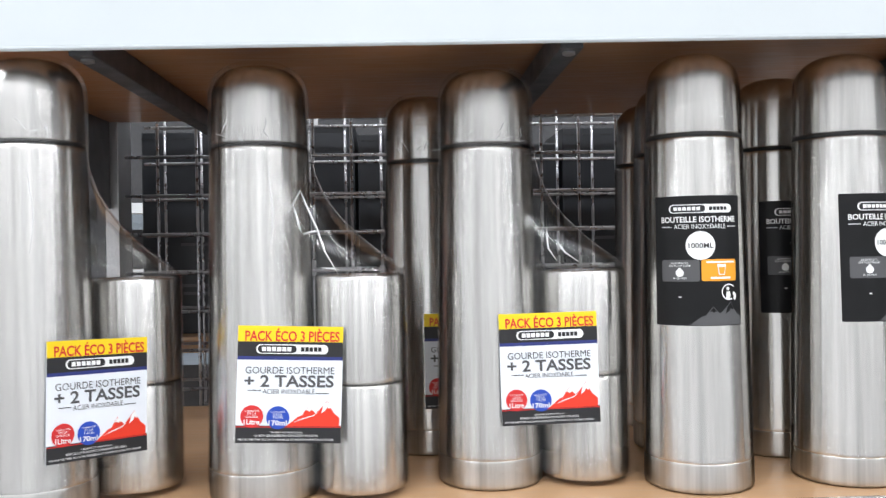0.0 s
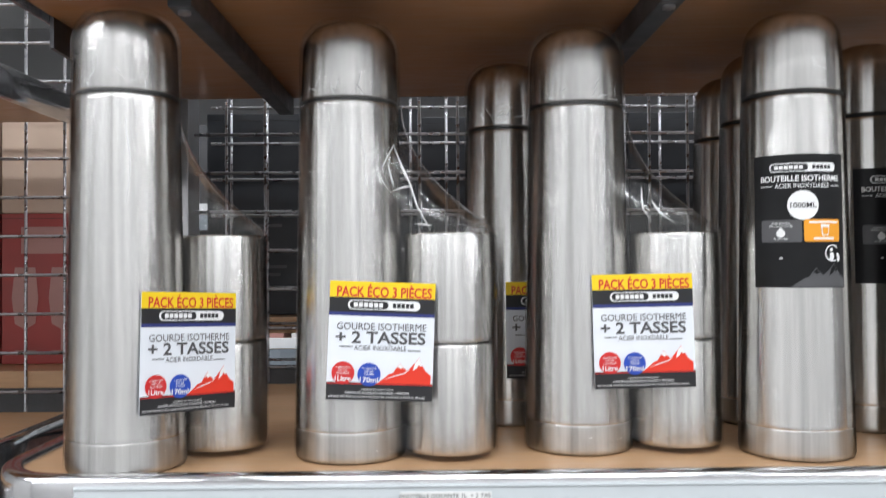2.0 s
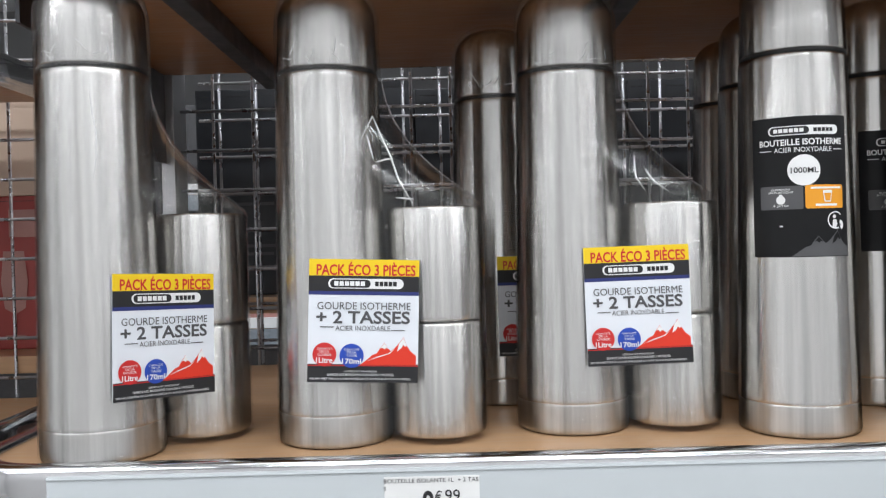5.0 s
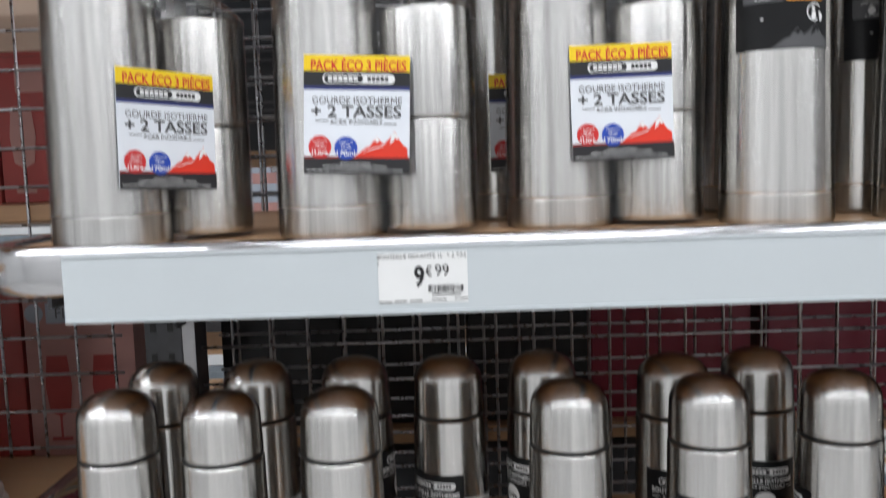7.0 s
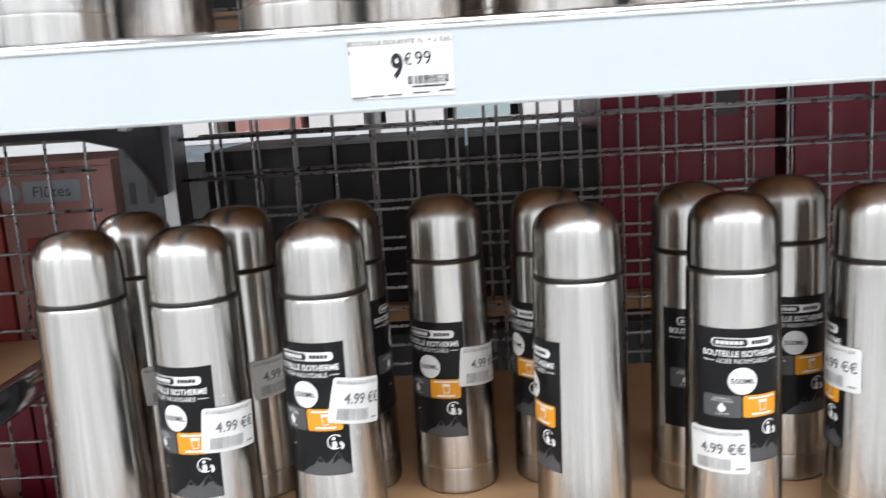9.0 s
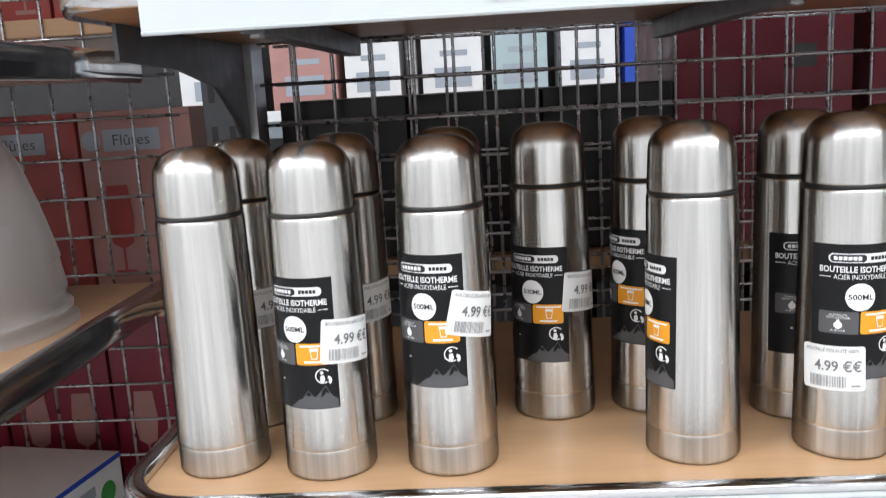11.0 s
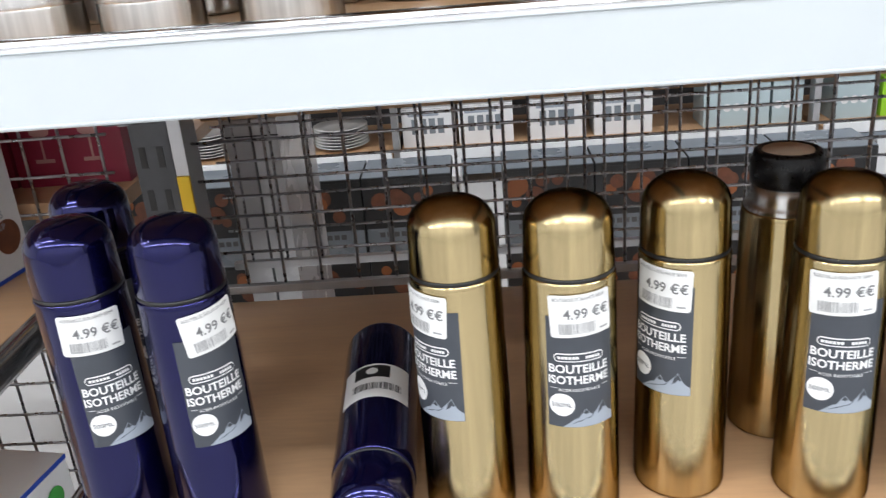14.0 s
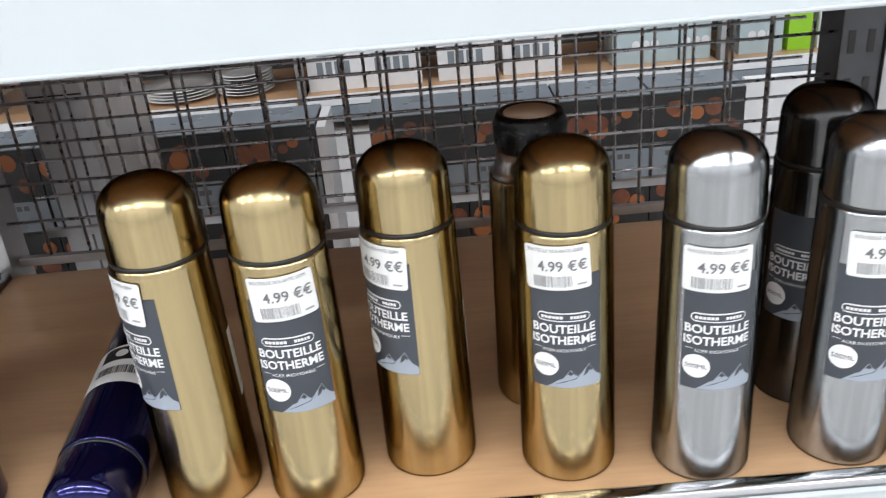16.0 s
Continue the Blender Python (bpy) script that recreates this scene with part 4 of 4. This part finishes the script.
for kind, tone, metal, x, y, turn, dz, st in (
        ("navy", "dark navy lacquered", NAVY, -0.2845, 0.6237, 39, -0.006, (28, 0.1665, -2)), ("navy", "dark navy lacquered", NAVY, -0.207, 0.6131, 40, -0.003, (48, 0.168, 6)), ("navy", "dark navy lacquered", NAVY, -0.305, 0.708, 90, 0, None),
        ("gold", "satin gold", GOLD, -0.0173, 0.6168, -40, 0.0055, (-49, 0.169, -3)), ("gold", "satin gold", GOLD, 0.0599, 0.611, 7, 0, (8, 0.168, 3)), ("gold", "satin gold", GOLD, 0.1424, 0.6334, -43, 0.006, (-41, 0.170, -2)),
        ("gold", "satin gold", GOLD, 0.2427, 0.6161, -8, -0.003, (-17, 0.169, 3)), ("silver", "satin silver grey", SILVER, 0.3356, 0.6048, -4, -0.006, (-11, 0.1645, 0)), ("silver", "satin silver grey", SILVER, 0.436, 0.608, -10, -0.012, (-6, 0.1635, 1)),
        ("graphite", "dark graphite", GRAPHITE, 0.434, 0.678, -40, -0.01, None), ("silver", "satin silver grey", SILVER, 0.526, 0.612, 0, 0, (0, 0.166, 0))):
    b = bottle(kind, tone + " half-litre vacuum bottle with slate label", pose(x, y, ZD), RCOL, HC, RINGC, metal, metal, metal, "coloured half-litre bottles")
    slate_label(b, kind, RCOL, 0.0474, 0.083, 0.1663, turn, dz)
    back = layer(b, ("back", 0), "back_label", lambda: [rect(-0.031, 0.075, 0.031, 0.128, 20)], 0.0003, RCOL, STICKER, "white information label", turn + 180)
    layer(back, ("back", 1), "label_panel", lambda: [rect(-0.012, 0.078, 0.018, 0.096, 8)], 0.0006, RCOL, INK_BLACK)
    if st:
        price_sticker(b, "col", RCOL, st[0], st[1], st[2], 0.042, 0.0305)

# the gold bottle without its cup: black stopper, steel collar
b = bottle("gold", "satin gold vacuum bottle, cup missing, black stopper shown", pose(0.233, 0.702, ZD), RCOL, HC, RINGC, GOLD, GOLD, GOLD, "coloured half-litre bottles", capped=False)
up = lambda profile: [(r, z + 0.005) for r, z in profile]
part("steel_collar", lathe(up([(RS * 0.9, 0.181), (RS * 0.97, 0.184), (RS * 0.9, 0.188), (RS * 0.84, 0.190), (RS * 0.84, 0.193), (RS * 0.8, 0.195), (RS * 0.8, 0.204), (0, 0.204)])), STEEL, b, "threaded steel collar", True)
part("stopper", lathe(up([(RS * 0.74, 0.196), (RS * 0.76, 0.202), (RS * 0.83, 0.204), (RS * 0.85, 0.209), (RS * 0.85, 0.222), (RS * 0.8, 0.2235), (RS * 0.8, 0.226), (RS * 0.76, 0.2285), (RS * 0.66, 0.2295), (RS * 0.62, 0.228), (0, 0.228)])), STOPPER, b, "black plastic stopper", True)
part("stopper_insert", lathe(up([(RS * 0.6, 0.2275), (RS * 0.58, 0.2288), (0, 0.2292)])), CORK_TOP, b, "beige insert", True)

# the bottle lying on its side, cap towards the aisle
lying = bottle("navy", "dark navy vacuum bottle lying on its side", pose(-0.098, 0.786, ZD + 0.0339, 90.7, 0, 3), RCOL, HC, RINGC, NAVY, NAVY, NAVY, "coloured half-litre bottles")
lab = layer(lying, ("lying", 0), "label", lambda: [rect(-0.03, 0.075, 0.03, 0.125, 20)], 0.0003, RCOL, STICKER, "white information label", 180)
layer(lab, ("lying", 1), "label_print", lambda: [rect(-0.012, 0.078, 0.018, 0.096, 8)] + bars(-0.022, 0.02, 0.104, 0.114, 26, 3), 0.0006, RCOL, INK_BLACK)
layer(lab, ("lying", 2), "label_mark", lambda: [disc(0.003, 0.087, 0.005, 14)], 0.0009, RCOL, STICKER)


# ---- goods behind and beside ----
def carton(name, x0, y0, z0, x1, y1, z1, material, label, category="carton", group="", bevel=0.0015):
    ob = thing(name, label, category, pose((x0 + x1) / 2, (y0 + y1) / 2, z0), group)
    hx, hy = (x1 - x0) / 2, (y1 - y0) / 2
    part("box", box_bm(-hx, -hy, 0, hx, hy, z1 - z0, bevel), material, ob)
    part("lid_seam", box_bm(-hx - 0.0004, -hy - 0.0006, (z1 - z0) * 0.965, hx + 0.0004, -hy + 0.001, (z1 - z0) * 0.968), GASKET, ob)
    return ob


def front_print(ob, depth, shapes, material, name="front_print", off=0.0012):
    me = print_mesh(name, shapes, off)
    p = mesh_from(name, me, material, ob)
    p.matrix_basis = pose(0, -depth / 2, 0)
    return p


def rear_shelf(z, x0, x1, y0, y1, label):
    ob = thing("shelf", label, "shelf", pose(0, 0, z))
    part("board", box_bm(x0, y0, -0.02, x1, y1, 0, 0.002), OAK, ob)
    part("edge_trim", box_bm(x0, y1, -0.03, x1, y1 + 0.006, 0.001, 0.001), CHROME, ob)
    return ob


REAR = "beech laminate shelf of the rear unit"
for z in (1.345, 0.985, 0.785, 0.12):
    rear_shelf(z, -0.33, 0.60, 1.0806, 1.50, REAR)
for i, (x0, x1, zt) in enumerate(((-0.335, -0.190, 1.605), (-0.186, -0.062, 1.612), (-0.058, 0.072, 1.60), (0.076, 0.205, 1.585), (0.21, 0.34, 1.605), (0.345, 0.47, 1.60))):
    c = carton("gift_carton", x0, 1.12, 1.3455, x1, 1.33, zt, BOX_DARK, "charcoal gift carton behind the wire grid", group="charcoal gift cartons")
    for lw, lz in ((0.03, 0.125), (0.024, 0.113), (0.03, 0.06), (0.022, 0.05)):
        front_print(c, 0.21, [rect(-lw, lz, lw, lz + 0.004)], INK_GREY, "faint_line")
for x0, x1 in ((-0.322, -0.168), (-0.163, -0.006), (-0.002, 0.152)):
    carton("black_carton", x0, 1.10, 0.9855, x1, 1.36, 1.183, BOX_BLACK, "plain black carton behind the wire grid", group="black cartons")
for x0, x1 in ((0.157, 0.362), (0.385, 0.585)):
    c = carton("red_carton", x0, 1.10, 0.9855, x1, 1.36, 1.29, BOX_RED, "wine red carton behind the wire grid", group="wine red cartons")
    front_print(c, 0.26, [rect(0.03, 0.205, 0.06, 0.232)], INK_GREY, "grey_patch")
for x0, x1 in ((-0.31, -0.14), (-0.13, 0.05), (0.06, 0.24), (0.26, 0.44)):
    c = carton("grey_carton", x0, 1.13, 0.7855, x1, 1.4, 0.935, BOX_DARK, "dark grey carton behind the wire grid", group="dark grey cartons")
for x0, x1 in ((-0.316, -0.284), (-0.281, -0.249)):
    c = carton("pale_carton", x0, 1.12, 0.1205, x1, 1.34, 0.755, BOX_CLOUDY, "tall pale carton in cloudy wrapping", group="pale cartons")

# far gondola across the next aisle
YF = 3.15
STRIP_GREY = varied(mat("grey_price_strip", (0.20, 0.23, 0.26), 0.3), (1, 1, 1), 0.12, 0.08, 0, 3, 0.0003, 12)


def far_shelf(z, x0, x1, label):
    ob = thing("shelf", label, "shelf", pose(0, YF, z))
    part("board", box_bm(x0, 0, -0.03, x1, 0.5, 0, 0.002), OAK, ob)
    # white colour carries the strong light that falls on this edge
    part("edge_trim", box_bm(x0, -0.014, -0.026, x1, 0.0, 0.012, 0.002), BOX_WHITE, ob, "edge strip whitened as if brightly lit")
    part("price_strip", box_bm(x0, -0.019, -0.085, x1, -0.014, -0.028, 0.001), STRIP_GREY, ob, "grey price strip")
    return ob


for z in (0.125, 0.62, 1.13, 1.62):
    far_shelf(z, -2.3, -0.335, "shelf of the far unit, edge whitened as if lit")
    far_shelf(z, -0.305, 1.20, "shelf of the far unit, edge whitened as if lit")
    far_shelf(z, 1.23, 2.9, "shelf of the far unit, edge whitened as if lit")
slab("far_back_panel", -2.3, YF + 0.5, 0, 2.9, YF + 0.53, 2.0, STEEL_DARK, "dark grey back panel of the far shelving", "panel")
for x in (-2.315, -0.32, 1.215, 2.915):
    p = thing("upright_post", "zinc post of the far unit", "shelf post", pose(x, YF + 0.03, 0))
    part("column", box_bm(-0.012, 0.0, 0, 0.012, 0.05, 2.0, 0.001), STEEL_PALE, p)


def plate_stack(x, y, z, r, n, label):
    ob = thing("plate_stack", label, "plates", pose(x, y, z), "white plates")
    bm = lathe([(0, 0.001), (r * 0.55, 0.0), (r * 0.62, 0.004), (r, 0.016), (r, 0.018), (r * 0.6, 0.007), (0, 0.006)], 36)
    me = bpy.data.meshes.new("plate")
    bm.to_mesh(me)
    bm.free()
    for i in range(n):
        mesh_from("plate", me, PORCELAIN, ob, True).matrix_basis = pose(0, 0, i * 0.0115)
    return ob


plate_stack(-1.07, YF + 0.18, 0.1255, 0.108, 8, "stack of small white bowls and plates")
plate_stack(-0.795, YF + 0.20, 0.1255, 0.145, 4, "low stack of large white plates")
plate_stack(-0.545, YF + 0.18, 0.1255, 0.106, 7, "tall stack of white side plates")
for x, w in ((-0.197, 0.20), (0.018, 0.205), (0.287, 0.21), (0.53, 0.215)):
    c = carton("mug_box", x - w / 2, YF + 0.09, 0.1255, x + w / 2, YF + 0.25, 0.275, BOX_WHITE, "white mug carton with dark window", group="mug cartons")
    front_print(c, 0.16, [rect(-w * 0.32 + i * w * 0.165, 0.05, -w * 0.32 + i * w * 0.165 + w * 0.115, 0.108) for i in range(4)], STRIP_GREY, "window_print")
    front_print(c, 0.16, [rect(-w * 0.38, 0.118, w * 0.2, 0.128)], INK_SLATE, "title_print")
GLASSY = mat("bluish_glass", (0.42, 0.52, 0.55), 0.15, 0.0, 0.5)
for x, w in ((0.945, 0.24), (1.10, 0.16), (1.37, 0.16)):
    c = carton("glass_box", x - w / 2 if x != 1.10 else 1.075, YF + 0.09, 0.1255, x + w / 2 if x != 1.10 else 1.185, YF + 0.25, 0.285, GLASSY, "bluish carton of drinking glasses", group="glass cartons")
    front_print(c, 0.16, [disc(-0.035 + 0.035 * i, 0.07, 0.015, 14) for i in range(3)], BOX_WHITE, "glass_print")
for x, w, m, t in ((1.515, 0.09, LIME, "lime green carton"), (1.66, 0.16, BOX_WHITE, "white carton"), (1.85, 0.18, GLASSY, "bluish glass carton")):
    carton("glass_box", x - w / 2, YF + 0.09, 0.1255, x + w / 2, YF + 0.25, 0.27, m, t + " on the far shelf")
for x, w, h, m in ((-1.05, 0.26, 0.26, BOX_WHITE), (-0.72, 0.24, 0.30, BOX_PINK), (-0.47, 0.2, 0.24, BOX_WHITE), (-0.18, 0.22, 0.3, BOX_WHITE), (0.06, 0.2, 0.3, GLASSY), (0.30, 0.2, 0.27, BOX_WHITE), (0.52, 0.17, 0.3, INK_BLUE), (0.76, 0.22, 0.3, BOX_WHITE), (1.02, 0.24, 0.26, BOX_BEIGE), (1.40, 0.26, 0.3, BOX_WHITE)):
    c = carton("far_carton", x - w / 2, YF + 0.05, 1.1305, x + w / 2, YF + 0.25, 1.1305 + h, m, "tall carton standing on the far shelf", group="far cartons")
    front_print(c, 0.2, [rect(-w * 0.3, 0.06, w * 0.3, 0.13), rect(-w * 0.2, 0.17, w * 0.25, 0.19)], INK_SLATE, "front_panel")

# low display of food cartons standing in the next aisle
for row, x0 in ((5, -0.0595), (4, 0.735)):
    for i in range(row):
        for k in range(3):
            x1 = x0 - i * 0.1745
            z0 = 0.0006 + k * 0.1692
            c = carton("food_box", x1 - 0.172, 1.64, z0, x1, 1.765, z0 + 0.1685, BOX_BLACK, "dark glossy carton printed with food, stacked low", group="food cartons")
            if k < 1:
                continue
            if k == 2:
                # grey sheet laid on the black lid as its painted reflection
                part("top_sheen", box_bm(-0.085, -0.061, 0.1686, 0.085, 0.061, 0.1702), STRIP_GREY, c, "grey sheet standing in for the glossy top's sheen")
            rng = random.Random(40 + i + 10 * k + row)
            for q in range(7):
                front_print(c, 0.125, [disc(rng.uniform(-0.068, 0.068), rng.uniform(0.092, 0.148), rng.uniform(0.009, 0.02), 12)], FOOD if q % 3 else INK_BROWN, "food_picture", 0.0014 + 0.0002 * q)
            front_print(c, 0.125, [rect(-0.084, 0.004, 0.084, 0.066)], STRIP_GREY, "pale_band", 0.001)
            front_print(c, 0.125, [rect(-0.06 + q * 0.014, 0.048, -0.05 + q * 0.014, 0.058) for q in range(8)], INK_GREY, "title_print", 0.0016)
divider = thing("display_divider", "narrow white board between the stacked cartons", "divider", pose(-0.0485, 1.66, 0))
part("board", box_bm(-0.0085, -0.03, 0, 0.0085, 0.10, 0.505, 0.001), BOX_WHITE, divider)
stand = thing("display_board", "white cardboard display standing beside the stacked cartons", "display board", pose(0.80, 1.66, 0))
part("board", box_bm(-0.06, 0, 0, 0.24, 0.02, 0.515, 0.002), BOX_WHITE, stand)
part("foot", box_bm(-0.04, 0.02, 0, 0.2, 0.12, 0.02, 0.002), BOX_WHITE, stand)

# ---- neighbouring unit: cartons with glasses, food box, covers ----
def glass_print(ob, depth, xs, z, s, material):
    shapes = []
    for x in xs:
        shapes += [poly([(x - 0.010 * s, z + 0.03 * s), (x - 0.013 * s, z + 0.055 * s), (x - 0.010 * s, z + 0.085 * s), (x + 0.010 * s, z + 0.085 * s), (x + 0.013 * s, z + 0.055 * s), (x + 0.010 * s, z + 0.03 * s), (x, z + 0.024 * s)]),
                   rect(x - 0.0012 * s, z + 0.004 * s, x + 0.0012 * s, z + 0.026 * s), rect(x - 0.010 * s, z, x + 0.010 * s, z + 0.004 * s)]
    front_print(ob, depth, shapes, material, "glass_print", 0.0014)


for z in (1.29, 0.965, 0.70):
    s = thing("shelf", "beech laminate shelf of the rear neighbouring unit", "shelf", pose(0, 0, z))
    part("board", box_bm(-1.2, 1.0057, -0.02, -0.42, 1.45, 0, 0.002), OAK, s)
for i in range(4):
    x1 = -0.425 - i * 0.152
    c = carton("glass_carton", x1 - 0.148, 1.07, 1.2905, x1, 1.28, 1.475, BOX_BRICK, "red carton printed with stemmed glasses", group="red glass cartons")
    glass_print(c, 0.21, (-0.045, 0.0, 0.045), 0.012, 1.25, BOX_PINK)
    front_print(c, 0.21, [rect(-0.05, 0.135, 0.045, 0.168)], BOX_PINK, "pale_panel")
    c = carton("pale_carton", x1 - 0.148, 1.07, 1.4755, x1, 1.28, 1.60, BOX_BEIGE, "beige carton stacked on a red one", group="beige cartons")
for i in range(4):
    x1 = -0.425 - i * 0.142
    c = carton("flute_carton", x1 - 0.138, 1.07, 0.9655, x1, 1.28, 1.185, BOX_BRICK if i % 2 else BOX_PINK, "faded red carton of flute glasses", group="flute cartons")
    front_print(c, 0.21, [rect(-0.04, 0.172, 0.03, 0.198)], INK_SLATE, "label_panel", 0.0012)
    front_print(c, 0.21, [words("Flûtes", -0.005, 0.185, 0.045, 0.013)], INK_GREY, "label_text", 0.0016)
    front_print(c, 0.21, [disc(-0.055, 0.185, 0.012, 16)], INK_SLATE, "round_mark", 0.0012)
    glass_print(c, 0.21, (-0.03, 0.03), 0.02, 1.3, BOX_BRICK)
    c = carton("red_carton", x1 - 0.138, 1.07, 0.7005, x1, 1.28, 0.93, BOX_RED, "deep red carton behind the wire grid", group="deep red cartons")
    glass_print(c, 0.21, (-0.03, 0.03), 0.03, 1.2, BOX_PINK)


def food_box(m, label):
    w, d, h = 0.16, 0.14, 0.157
    ob = thing("food_storage_box", label, "carton", m, "storage container cartons")
    part("box", box_bm(-w, 0, 0, 0, d, h, 0.0015), BOX_WHITE, ob)
    for face in ("side", "front"):
        turn = pose(0, 0, 0, 0, 0, 90) if face == "side" else pose(-w, 0, 0)
        n = d if face == "side" else w
        for name, shapes, mt, off in (("blue_border", [rect(0, h - 0.006, n, h)], INK_BLUE, 0.0008), ("blue_border", [rect(0, 0, n, 0.005)], INK_BLUE, 0.0008),
                                      ("green_disc", [disc(n * 0.78, h * 0.76, 0.014, 20)], GREEN, 0.001), ("orange_disc", [disc(n * 0.16, h * 0.66, 0.011, 20)], INK_RED, 0.001),
                                      ("food_picture", [disc(n * 0.2, h * 0.2, 0.02, 18)], FOOD, 0.001), ("food_picture", [disc(n * 0.8, h * 0.3, 0.02, 18)], FOOD, 0.001), ("food_picture", [disc(n * 0.34, h * 0.13, 0.013, 14)], FOOD, 0.0014),
                                      ("lettering", [words("8", n * 0.46, h * 0.62, 0.011, 0.021, 0.02), rect(n * 0.3, h * 0.80, n * 0.62, h * 0.88), words("BOITES ALIMENTAIRES", n * 0.49, h * 0.47, n * 0.62, h * 0.055, 0.015), words("AVEC FERMETURE À CLIP", n * 0.49, h * 0.39, n * 0.62, h * 0.055, 0.015)], INK_SLATE, 0.0012)):
            p = mesh_from(name, print_mesh(name, shapes, off), mt, ob)
            p.matrix_basis = turn
    return ob


food_box(pose(-0.548, 0.845, 0.6325, 0, 0, -10), "white carton of food containers with blue edges")
food_box(pose(-0.715, 0.85, 0.6325, 0, 0, -5), "white carton of food containers with blue edges")
food_box(pose(-0.50, 0.72, 0.30, 0, 0, -10), "white carton of food containers on lower shelf")
shelf(0.30, -1.2, -0.447, "beech laminate shelf of the neighbouring unit", 0.575, 0.075, (-0.62, -0.9))

dome = thing("plastic_cover", "nested clear plastic food covers", "food cover", pose(-0.585, 0.80, 0.9904), "")
for k, (r, zt) in enumerate(((0.108, 0.175), (0.104, 0.195))):
    prof = [(r * 1.08, 0.0), (r * 1.08, 0.003), (r, 0.004), (r * 0.985, 0.03), (r * 1.01, 0.032), (r * 0.97, 0.06), (r * 0.985, 0.062), (r * 0.9, 0.10), (r * 0.78, 0.14), (r * 0.55, zt - 0.012), (r * 0.3, zt - 0.002), (0, zt)]
    p = part("cover", lathe(prof, 48), CLEAR, dome, "", True)
    p.matrix_basis = pose(0, 0, 0.014 * k)
